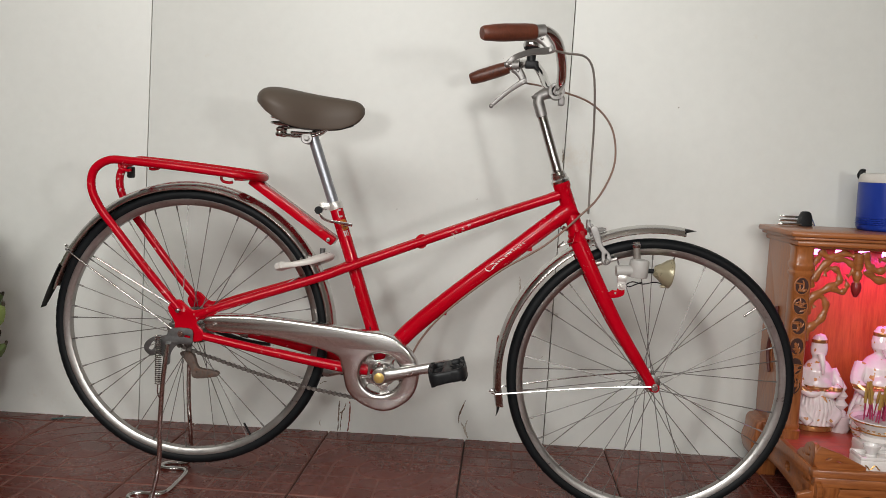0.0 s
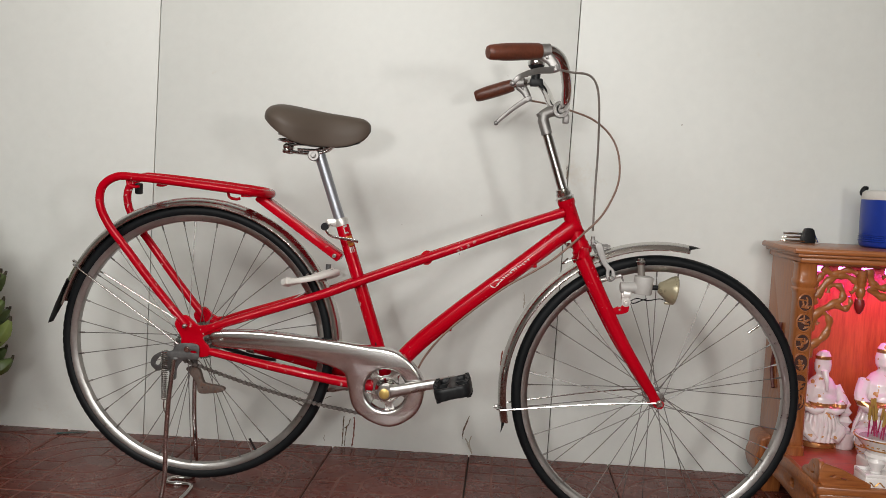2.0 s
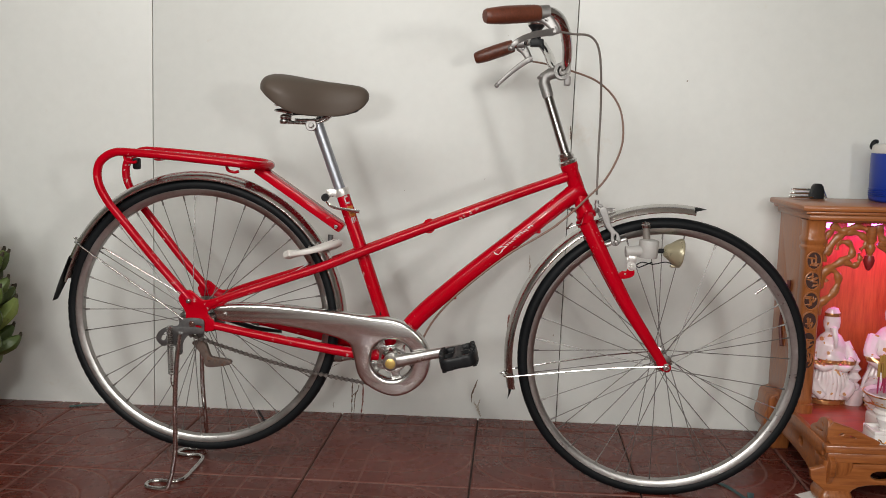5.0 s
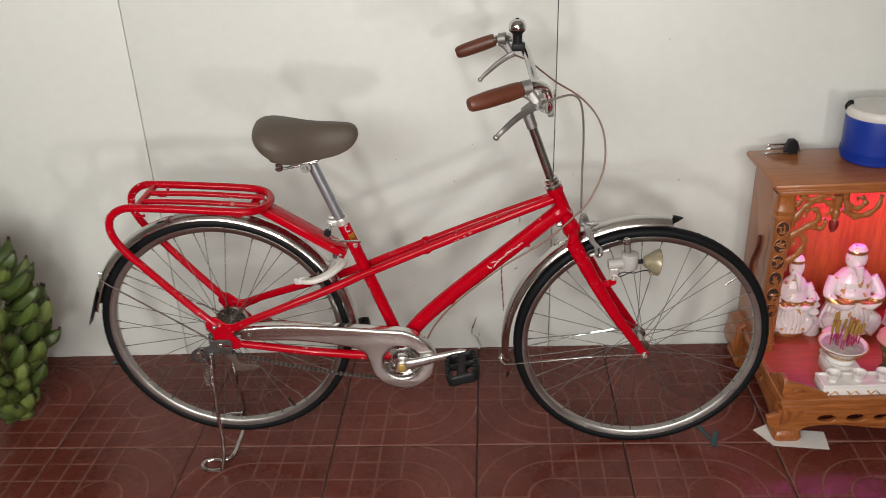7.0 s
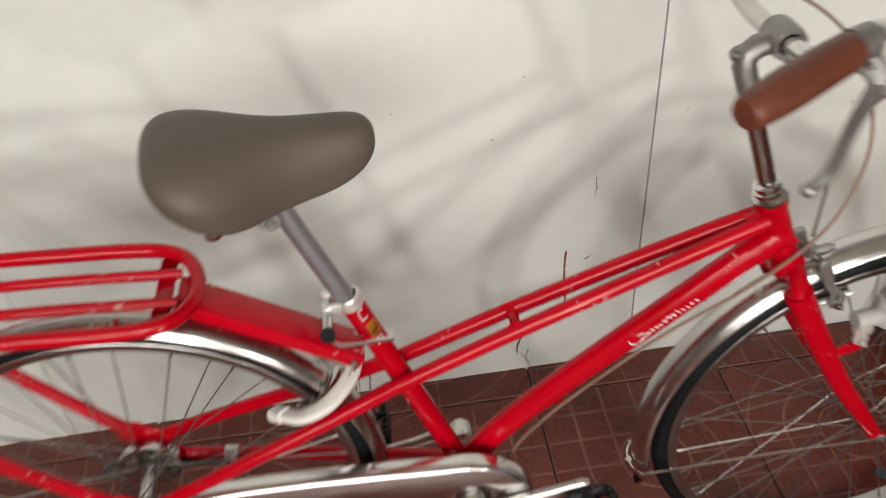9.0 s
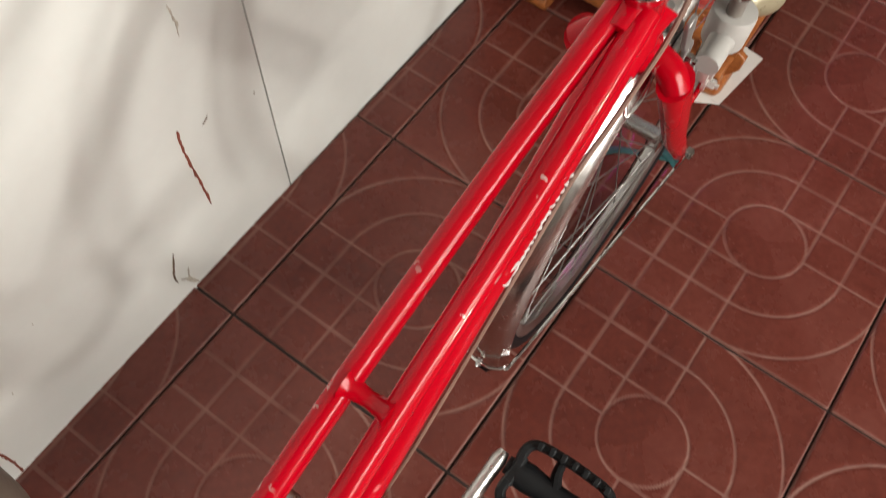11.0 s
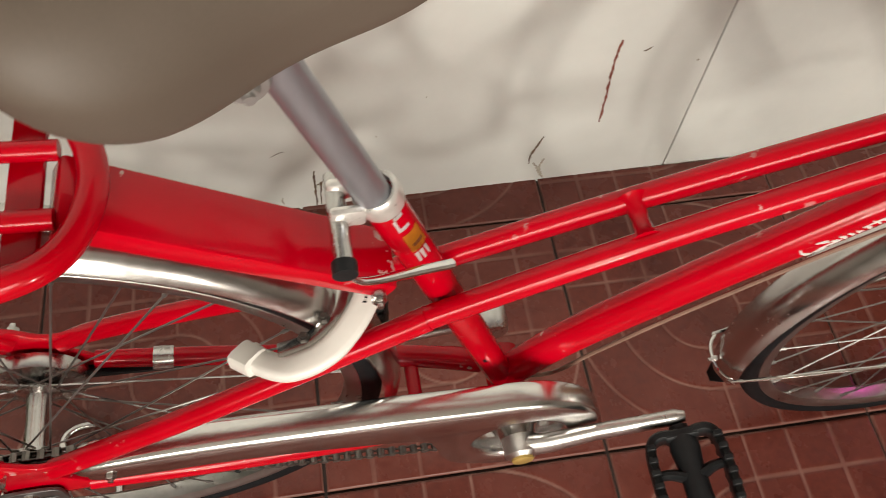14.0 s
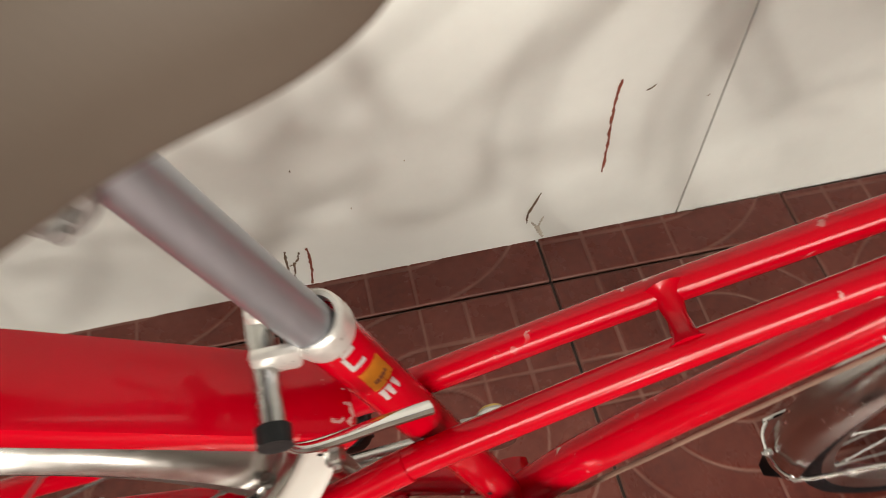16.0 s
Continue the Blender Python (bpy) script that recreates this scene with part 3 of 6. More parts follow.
# fork
bm = bmesh.new()
lathe(bm, [(0, -0.014), (0.022, -0.014), (0.024, -0.004), (0.020, 0.002), (0, 0.002)], ht, 24)
sweep(bm, spline([(0.905, -0.054, 0.664), (0.910, -0.038, 0.680), (0.912, -0.005, 0.686), (0.910, 0.030, 0.680), (0.905, 0.046, 0.664)], 5), 0.0135, 14)
fork = part("fork", bm, RED, bike, "red front fork with chipped paint")
for s in (-1, 1):
    part("fork_blade", tube([(0.906, s * 0.046 - 0.004, 0.672), (0.955, s * 0.052 - 0.002, 0.575), (1.010, s * 0.056, 0.475), (1.060, s * 0.058, 0.398), (1.094, s * 0.059, 0.346)], [0.0155, 0.0085], 16, 6, flat=1.25, up=(1, 0, 0.4)), RED, fork)
    part("fork_end", plate([smooth2([(1.082, 0.362), (1.098, 0.352), (1.112, 0.340), (1.106, 0.328), (1.090, 0.334), (1.078, 0.352)], 4)], 0.006, 0.001, "fork_end", Matrix.Translation((0, s * 0.059, 0)) @ XZ), RED, fork)
part("lamp_bracket", plate([smooth2([(0.978, 0.552), (0.990, 0.563), (1.000, 0.563), (1.005, 0.574), (1.015, 0.573), (1.017, 0.556), (1.007, 0.549), (0.990, 0.546)], 4), circle2(0.997, 0.557, 0.0032, 10)], 0.004, 0.0008, "lamp_bracket", Matrix.Translation((0, -0.058, 0)) @ XZ), RED, fork)

# headset, stem and handlebar
bm = bmesh.new()
lathe(bm, [(0, 0.122), (0.0215, 0.122), (0.0225, 0.128), (0.018, 0.132), (0.019, 0.140), (0.0165, 0.141), (0.0165, 0.148), (0.013, 0.150), (0, 0.150)], ht, 24)
lathe(bm, [(0.0165, 0.133), (0.0185, 0.133), (0.0185, 0.1385), (0.0165, 0.1385)], ht, 8)
part("headset", bm, CHROME, bike, "polished steel headset cup and locknut")
bm = tube([(0.8585, -0.009, 0.815), (0.806, -0.004, 0.972)], 0.0111, 18, 1)
stem = part("stem", bm, DARKCHROME, bike, "chrome quill stem")
bm = tube([(0.8105, -0.004, 0.958), (0.800, -0.003, 0.990), (0.801, -0.002, 1.003), (0.813, 0, 1.011), (0.838, 0, 1.016)], [0.0128, 0.0135, 0.014, 0.0135, 0.0125], 16, 1)
lathe(bm, [(0.0125, -0.019), (0.019, -0.019), (0.020, -0.012), (0.020, 0.012), (0.019, 0.019), (0.0125, 0.019)], Matrix.Translation((0.840, 0, 1.017)) @ pose(0, 0, 0, 90), 20, closed=True)
box(bm, (0.846, -0.015, 0.985), (0.860, 0.015, 1.006), 0.003)
lathe(bm, [(0, -0.002), (0.0135, -0.002), (0.0135, 0.004), (0.009, 0.006), (0.006, 0.004), (0.004, 0.001), (0, 0.001)], Matrix.Translation((0.797, 0, 1.004)) @ pose(0, 0, 0, 0, -18), 16)
part("stem_head", bm, ALLOY, stem, "dull alloy stem head and clamp")
BAR = [(0.771, -0.211, 1.117), (0.801, -0.194, 1.120), (0.825, -0.164, 1.103), (0.840, -0.118, 1.063), (0.843, -0.070, 1.025), (0.840, 0.0, 1.017), (0.826, 0.085, 1.030), (0.815, 0.160, 1.070), (0.800, 0.230, 1.101), (0.775, 0.275, 1.112), (0.735, 0.297, 1.104)]
bar = part("handlebar", tube([(0.680, -0.255, 1.105)] + BAR + [(0.645, 0.308, 1.073)], 0.0111, 16, 8), CHROME, bike, "swept-back chrome handlebar with tarnish")
bar.matrix_basis = Matrix.Translation((0, -0.011, 0))
for a, b in (((0.774, -0.210, 1.117), (0.664, -0.262, 1.103)), ((0.732, 0.2975, 1.103), (0.629, 0.3095, 1.069))):
    a, b = Vector(a), Vector(b)
    m = Matrix.Translation(a) @ (b - a).to_track_quat("Z", "Y").to_matrix().to_4x4()
    ln = (b - a).length
    prof = [(0.0112, 0), (0.0155, 0.001), (0.0165, 0.006)] + [(0.0165 + 0.0012 * math.sin(k / 9 * math.pi), 0.012 + (ln - 0.024) * k / 9) for k in range(10)] + [(0.0158, ln - 0.006), (0.0125, ln - 0.001), (0, ln)]
    prof = [(r * (1 + 0.035 * math.sin(37 * z) + 0.02 * math.sin(95 * z)) if 0.004 < z < ln - 0.004 else r, z) for r, z in prof]
    part("grip", lathe(bmesh.new(), prof, m, 22), GRIP, bar, "worn brown leather handlebar grip")


def brake_lever(s, clamp, pivot, mid, tip):
    """A clamp band on the bar, a flat bracket down to the pivot and a curved lever with a ball end."""
    bmx = bmesh.new()
    c, p = Vector(clamp), Vector(pivot)
    m = Matrix.Translation(c) @ Vector((0.93, 0.25 * -s, 0.1)).to_track_quat("Z", "Y").to_matrix().to_4x4()
    lathe(bmx, [(0.0111, -0.010), (0.0155, -0.010), (0.0155, 0.010), (0.0111, 0.010)], m, 18, closed=True)
    sweep(bmx, spline([c + Vector((-0.002, 0, -0.006)), (c + p) / 2 + Vector((0.002, 0, 0)), p + Vector((0.003, 0, 0.002))], 5), [0.0150, 0.0145, 0.0135, 0.0125, 0.0115, 0.0108, 0.0102, 0.0098, 0.0095, 0.0092, 0.0085], 12, flat=0.62, up=(0, 1, 0), shape=BLOCK)
    bolt(bmx, c + Vector((0.004, -0.012, -0.014)), (0, -1, 0), 0.0035, 0.004)
    part("brake_bracket", bmx, ALLOY, bar, "dull cast alloy brake lever bracket")
    bmx = bmesh.new()
    path = spline([p + Vector((0.008, 0, 0.006)), p + Vector((-0.006, -0.001, 0.000)), Vector(mid), Vector(tip) + Vector((0.014, 0, 0.014)), tip], 6)
    n = len(path)
    sweep(bmx, path, [0.0088 - 0.0042 * (i / (n - 1)) ** 0.8 for i in range(n)], 12, flat=0.85, up=(0, 1, 0.1), shape=BLOCK)
    bmesh.ops.create_icosphere(bmx, subdivisions=2, radius=0.0066, matrix=Matrix.Translation(tip))
    bolt(bmx, p, (0, -1, 0), 0.0045, 0.008)
    part("brake_lever", bmx, ALLOY, bar, "curved cast alloy brake lever")


BLOCK = [(math.copysign(abs(math.cos(t)) ** 0.55, math.cos(t)), math.copysign(abs(math.sin(t)) ** 0.55, math.sin(t))) for t in np.linspace(0, 2 * math.pi, 13)[:-1] + 0.26]
brake_lever(-1, (0.784, -0.204, 1.118), (0.806, -0.214, 1.079), (0.764, -0.250, 1.070), (0.718, -0.283, 1.040))
brake_lever(1, (0.752, 0.288, 1.107), (0.772, 0.284, 1.062), (0.735, 0.290, 1.040), (0.690, 0.294, 0.999))

bell = part("bell", lathe(bmesh.new(), [(0, 0.026), (0.008, 0.0255), (0.017, 0.021), (0.0215, 0.012), (0.0225, 0.002), (0.0215, 0)], Matrix.Translation((0.787, 0.215, 1.146)), 26), CHROME, bar, "chrome bell dome on a black base")
bm = lathe(bmesh.new(), [(0, -0.040), (0.0115, -0.040), (0.0125, -0.012), (0.020, -0.004), (0.021, 0.002), (0, 0.002)], Matrix.Translation((0.787, 0.215, 1.146)), 20)
box(bm, (0.772, 0.203, 1.092), (0.806, 0.227, 1.112), 0.004)
part("bell_base", bm, BLACK, bell)
part("bell_nut", lathe(bmesh.new(), [(0, 0.0275), (0.004, 0.0275), (0.005, 0.025), (0, 0.024)], Matrix.Translation((0.787, 0.215, 1.146)), 12), BLACK, bell)

part("brake_cable", tube([(0.811, -0.214, 1.082), (0.846, -0.18, 1.081), (0.884, -0.155, 1.080), (0.905, -0.135, 1.060), (0.916, -0.11, 1.015), (0.927, -0.045, 0.93), (0.929, -0.020, 0.84), (0.930, -0.014, 0.735)], 0.0025, 8, 8), CABLE, bike, "grey outer brake cable")
part("brake_cable", tube([(0.783, 0.280, 1.062), (0.82, 0.24, 1.052), (0.875, 0.14, 1.028), (0.930, 0.09, 1.002), (0.970, 0.06, 0.962), (0.988, 0.035, 0.912), (0.984, 0.00, 0.846), (0.950, -0.024, 0.776), (0.905, -0.032, 0.727), (0.846, -0.026, 0.669), (0.798, -0.021, 0.634), (0.72, -0.0215, 0.584), (0.605, -0.0195, 0.486), (0.545, -0.014, 0.412), (0.50, 0.0, 0.33), (0.42, 0.03, 0.31), (0.2, 0.06, 0.35)], 0.0025, 8, 6), CABLERED, bike, "brown outer brake cable along the down tube")

# seat post, clamp and saddle
bm = tube([(0.3240, 0.0025, 0.727), (0.2685, 0.001, 0.888)], 0.0134, 22, 1)
post = part("seat_post", bm, POSTSTEEL, bike, "dull alloy seat post")
part("post_top", tube([(0.2785, 0.001, 0.862), (0.2640, 0.001, 0.902)], 0.0118, 18, 1), CHROME, post)
axs = (Vector((0.272, 0, 0.888)) - Vector((0.329, 0, 0.727))).normalized()
cl = Matrix.Translation((0.3255, 0.004, 0.729)) @ axs.to_track_quat("Z", "Y").to_matrix().to_4x4()
bm = lathe(bmesh.new(), [(0.0135, -0.011), (0.0170, -0.011), (0.0178, -0.006), (0.0178, 0.002), (0.0174, 0.006), (0.0160, 0.0075), (0.0135, 0.0065)], cl, 30, closed=True)
for s in (-1, 1):
    box(bm, (0.290, s * 0.0120 - 0.0010, 0.716), (0.316, s * 0.0120 + 0.0075, 0.735), 0.004)
clamp = part("seat_clamp", bm, WHITEMETAL, bike, "pale metal seat clamp with a quick-release lever")
part("clamp_bolt", tube([(0.296, -0.041, 0.718), (0.296, 0.028, 0.724)], 0.0072, 14, 1), STEEL, clamp)
part("bolt_cap", tube([(0.296, -0.051, 0.7175), (0.296, -0.041, 0.718)], 0.0092, 14, 1), BLACK, clamp)
part("release_lever", tube([(0.298, -0.047, 0.712), (0.306, -0.047, 0.700), (0.322, -0.044, 0.693), (0.350, -0.039, 0.689), (0.375, -0.035, 0.685)], [0.0042, 0.0058], 12, 4, flat=0.6), CHROME, clamp)

bm = bmesh.new()
ST = [(0.134, 0.030, 0.974, 0.962), (0.139, 0.061, 0.987, 0.956), (0.153, 0.087, 0.997, 0.939), (0.177, 0.098, 1.000, 0.920), (0.205, 0.094, 0.997, 0.904), (0.235, 0.077, 0.992, 0.898), (0.265, 0.056, 0.987, 0.897),
      (0.295, 0.044, 0.983, 0.897), (0.325, 0.039, 0.980, 0.899), (0.350, 0.036, 0.977, 0.907), (0.370, 0.031, 0.974, 0.918), (0.381, 0.024, 0.967, 0.931), (0.387, 0.012, 0.958, 0.942)]
rows = []
for i, (x, w, top, low) in enumerate(ST):
    row = []
    for k in range(25):
        t = -1 + 2 * k / 24
        y = w * math.copysign(abs(math.sin(t * math.pi / 2)) ** 0.75, t)
        z = low + (top - low) * abs(math.cos(t * math.pi / 2)) ** 0.62
        inset = 1 - 0.10 * max(0, abs(t) - 0.85) / 0.15
        row.append(bm.verts.new((x, y * inset, z)))
    rows.append(row)
for p, q in zip(rows, rows[1:]):
    for k in range(24):
        bm.faces.new((p[k], p[k + 1], q[k + 1], q[k]))
bm.faces.new(rows[0])
bm.faces.new(rows[-1][::-1])
loop = [r[0] for r in rows] + [r[-1] for r in rows[::-1]]
under = [bm.verts.new((v.co.x * 0.96 + 0.0104, v.co.y * 0.82, v.co.z + 0.010)) for v in loop]
for k in range(len(loop)):
    a, b = loop[k], loop[(k + 1) % len(loop)]
    if k in (len(rows) - 1, len(loop) - 1):
        continue
    bm.faces.new((a, b, under[(k + 1) % len(loop)], under[k]))
bm.faces.new(under)
saddle = part("saddle", bm, SADDLE, bike, "taupe vinyl sprung saddle with a smooth padded top")
saddle.matrix_basis = Matrix.Translation((0.252, 0.007, 0.004)) @ pose(0, 0, 0, 0, 0, 8) @ Matrix.Translation((-0.250, 0, 0))
mod = saddle.modifiers.new("soften", "SUBSURF")
mod.levels = mod.render_levels = 2
bm = plate([smooth2([(0.205, -0.036), (0.205, 0.036), (0.235, 0.044), (0.28, 0.032), (0.330, 0.023), (0.366, 0.017), (0.366, -0.017), (0.330, -0.023), (0.28, -0.032), (0.235, -0.044)], 4)], 0.009, 0.004, "saddle_plate", Matrix.Translation((0, 0, 0.909)) @ Matrix.Diagonal((0.97, 0.78, 1, 1)))
for v in bm.verts:
    v.co.z += 0.014 * (max(0.0, v.co.x - 0.300) / 0.07) ** 2
part("saddle_plate", bm, BLACK, saddle, "black plastic saddle base")
for s in (-1, 1):
    helix = [(0.190 + 0.0200 * math.cos(t), s * 0.040 + 0.0200 * math.sin(t), 0.934 - 0.030 * t / (2 * math.pi * 2.3)) for t in np.linspace(0, 2 * math.pi * 2.3, 60)]
    part("saddle_spring", sweep(bmesh.new(), helix, 0.0024, 8), STEEL, saddle, "coiled steel saddle spring")
    part("saddle_rail", tube([(0.190, s * 0.040, 0.892), (0.204, s * 0.038, 0.887), (0.232, s * 0.028, 0.886), (0.262, s * 0.022, 0.887), (0.286, s * 0.020, 0.896), (0.302, s * 0.018, 0.912)], 0.0036, 8, 5), STEEL, saddle)
    part("saddle_rail", tube([(0.215, s * 0.040, 0.893), (0.240, s * 0.034, 0.893), (0.268, s * 0.030, 0.894), (0.292, s * 0.026, 0.904), (0.304, s * 0.024, 0.914)], 0.0030, 8, 5), STEEL, saddle)
    bm = lathe(bmesh.new(), [(0, -0.009), (0.008, -0.009), (0.0105, -0.006), (0.0105, -0.001), (0.0075, 0.002), (0.0095, 0.005), (0.0095, 0.009), (0.006, 0.012), (0, 0.012)], Matrix.Translation((0.190, s * 0.040, 0.892)), 16)
    part("spring_cup", bm, STEEL, saddle)
bm = lathe(bmesh.new(), [(0, -0.034), (0.012, -0.034), (0.0138, -0.031), (0.0138, -0.024), (0.0120, -0.022), (0.0120, 0.022), (0.0138, 0.024), (0.0138, 0.031), (0.012, 0.034), (0, 0.034)], Matrix.Translation((0.252, 0, 0.881)) @ pose(0, 0, 0, 90), 24)
bolt(bm, (0.252, -0.035, 0.881), (0, -1, 0), 0.0068, 0.005)
part("saddle_clamp", bm, ALLOY, saddle, "dull steel saddle clamp with a hexagon bolt")


# wheels
def wheel(name, centre, label, drum):
    """Rim with tyre, hub, and each spoke under it; the wheel's axle lies along y."""
    m = Matrix.Translation(centre) @ pose(0, 0, 0, 90)
    rim = part(name, lathe(bmesh.new(), [(0.3035, -0.009), (0.3085, -0.0125), (0.3185, -0.0135), (0.3205, -0.012), (0.3170, -0.010), (0.3170, 0.010), (0.3205, 0.012), (0.3185, 0.0135), (0.3085, 0.0125), (0.3035, 0.009), (0.3025, 0)], None, 120, closed=True), RIM, bike, label)
    rim.matrix_basis = m
    prof = [(0.3185, -0.0125), (0.3235, -0.0158), (0.3300, -0.0170), (0.3360, -0.0145), (0.3400, -0.0095), (0.3415, -0.004), (0.3420, 0), (0.3415, 0.004), (0.3400, 0.0095), (0.3360, 0.0145), (0.3300, 0.0170), (0.3235, 0.0158), (0.3185, 0.0125)]
    bmx = lathe(bmesh.new(), prof, None, 300)
    for v in bmx.verts:  # fine tread cuts across both shoulders
        ang = math.atan2(v.co.y, v.co.x) * 150 / math.pi
        if 0.003 < abs(v.co.z) < 0.012 and v.co.xy.length > 0.337 and round(ang) % 3 == 0:
            v.co.xy *= 0.9975
    part("tyre", bmx, RUBBER, rim, "black road tyre with worn tread")
    hubp = [(0, -0.050), (0.0075, -0.050), (0.0075, -0.036), (0.021, -0.034), (0.021, -0.0305), (0.0115, -0.028), (0.0105, 0), (0.0115, 0.028), (0.021, 0.0305), (0.021, 0.034), (0.0075, 0.036), (0.0075, 0.050), (0, 0.050)]
    part("hub", lathe(bmesh.new(), hubp, None, 28), STEEL, rim, "dull alloy hub")
    bmx = tube([(0, 0, -0.078), (0, 0, 0.078)], 0.0048, 12, 1)
    for s in (-1, 1):
        lathe(bmx, [(0, 0), (0.0088, 0), (0.0088, 0.007), (0.0075, 0.009), (0, 0.009)], Matrix.Translation((0, 0, s * 0.0725)) @ (pose(0, 0, 0, 180) if s < 0 else Matrix.Identity(4)) @ Matrix.Translation((0, 0, -0.005)), 6)
    part("axle", bmx, CHROME, rim)
    if drum:
        part("brake_drum", lathe(bmesh.new(), [(0, -0.058), (0.036, -0.058), (0.0465, -0.055), (0.0475, -0.048), (0.046, -0.040), (0.02, -0.038), (0, -0.038)], None, 36), STEEL, rim, "dull steel rear band brake drum")
        bmx = lathe(bmesh.new(), [(0, 0.038), (0.030, 0.038), (0.030, 0.054), (0.012, 0.056), (0, 0.056)], None, 28)
        for k in range(16):
            box(bmx, (0.030, -0.003, 0.043), (0.0375, 0.003, 0.046), 0.0008, pose(0, 0, 0, 0, 0, k * 22.5), 1)
        part("freewheel", bmx, DARKSTEEL, rim, "oily black freewheel sprocket")
    for side_ in (-1, 1):
        for lean in (-1, 1):
            a = Vector((0.019 * math.cos(lean * 0.25), 0.019 * math.sin(lean * 0.25), side_ * 0.0325))
            b = Vector((0.3035 * math.cos(lean * 1.02), 0.3035 * math.sin(lean * 1.02), side_ * 0.003))
            bms = sweep(bmesh.new(), [a, b], 0.00105, 6)
            sweep(bms, [b - (b - a).normalized() * 0.013, b + (b - a).normalized() * 0.002], 0.0021, 6)
            me = to_mesh(bms, "spoke", SPOKE)
            for k in range(9):
                sp = new("spoke", me)
                sp.parent = rim
                sp.matrix_basis = pose(0, 0, 0, 0, 0, 40 * k + (10 if side_ > 0 else 0) + (20 if lean > 0 else 0) - math.degrees(lean * 1.02) * 1.0 + lean * 38)
    bmx = tube([(0.270, 0, 0), (0.304, 0, 0)], 0.0027, 10, 1)
    bmx.transform(pose(0, 0, 0, 0, 0, 300 if drum else 38))
    part("valve", bmx, BLACK if drum else STEEL, rim)
    return rim


wheel("rear_wheel", REAR, "spoked chrome rear wheel with a black tyre", True)
wheel("front_wheel", FRONT, "spoked chrome front wheel with a black tyre", False)


def fender(name, centre, r, a0, a1, label, flip):
    """A rolled-edge steel fender round a wheel from angle a0 to a1 (degrees)."""
    bmx = bmesh.new()
    n, w = 64, 0.0245
    sec = [(-0.018, -w * 1.00), (-0.0185, -w * 1.06), (-0.016, -w * 1.09), (-0.0125, -w * 1.02), (-0.0055, -w * 0.80), (-0.0015, -w * 0.42), (0.0008, -w * 0.16), (0.0012, 0), (0.0008, w * 0.16), (-0.0015, w * 0.42), (-0.0055, w * 0.80), (-0.0125, w * 1.02), (-0.016, w * 1.09), (-0.0185, w * 1.06), (-0.018, w * 1.00)]
    sec += [(q[0] - 0.0012, q[1] * 0.94) for q in sec[::-1] if abs(q[1]) < w * 1.05 and q[0] > -0.017]
    rws = []
    for i in range(n + 1):
        a = radians(a0 + (a1 - a0) * i / n)
        rws.append([bmx.verts.new((centre[0] + (r + dr) * math.cos(a), y, centre[2] + (r + dr) * math.sin(a))) for dr, y in sec])
    for p, q in zip(rws, rws[1:]):
        for k in range(len(sec)):
            bmx.faces.new((p[k], p[(k + 1) % len(sec)], q[(k + 1) % len(sec)], q[k]))
    bmx.faces.new(rws[0])
    bmx.faces.new(rws[-1][::-1])
    return part(name, bmx, FENDER, bike, label)


ff = fender("front_fender", FRONT, 0.373, 80.5, 193, "tarnished chrome front fender", 1)
rf = fender("rear_fender", REAR, 0.360, -6, 166, "tarnished chrome rear fender", 1)


def flap(name, centre, r, a0, a1, parent, w0, w1, drop):
    """A short pointed black end piece carrying on a fender's line."""
    bmx = bmesh.new()
    rws = []
    for i in range(9):
        t = i / 8
        a = radians(a0 + (a1 - a0) * t)
        w = w0 + (w1 - w0) * t ** 1.6
        rr = r + drop * t * t
        rws.append([bmx.verts.new((centre[0] + (rr - 0.010 * (k / 3) ** 2 * (1 - t)) * math.cos(a), w * k / 3, centre[2] + (rr - 0.010 * (k / 3) ** 2 * (1 - t)) * math.sin(a))) for k in range(-3, 4)])
    for p, q in zip(rws, rws[1:]):
        for k in range(6):
            bmx.faces.new((p[k], p[k + 1], q[k + 1], q[k]))
    bmesh.ops.solidify(bmx, geom=bmx.faces[:], thickness=0.003)
    return part(name, bmx, BLACK, parent, "black rubber mud flap")


flap("mud_flap", REAR, 0.362, 156, 175, rf, 0.029, 0.013, 0.016)
flap("mud_flap", FRONT, 0.3715, 192, 197, ff, 0.021, 0.006, 0.008)
flap("fender_tip", FRONT, 0.3735, 81.0, 76.4, ff, 0.0255, 0.003, 0.000)
for s in (-1, 1):
    part("fender_stay", tube([(-0.025, s * 0.071, 0.405), (-0.10, s * 0.060, 0.455), (-0.302, s * 0.034, 0.580), (-0.326, s * 0.022, 0.593), (-0.3365, 0, 0.598)], 0.0022, 8, 4), STEEL, rf, "thin chrome fender stay")
    part("fender_stay", tube([(1.094, s * 0.070, 0.343), (0.95, s * 0.056, 0.328), (0.752, s * 0.0345, 0.297), (0.734, s * 0.029, 0.294), (0.7245, s * 0.017, 0.293), (0.7215, 0, 0.293)], 0.0022, 8, 6), CHROME, ff, "thin chrome fender stay")
part("stay_screw", bolt(bmesh.new(), (-0.3365, 0, 0.5985), (-0.86, 0, 0.5), 0.004, 0.004), STEEL, rf)
part("stay_screw", bolt(bmesh.new(), (0.722, 0, 0.294), (-1, 0, -0.1), 0.004, 0.004), STEEL, ff)

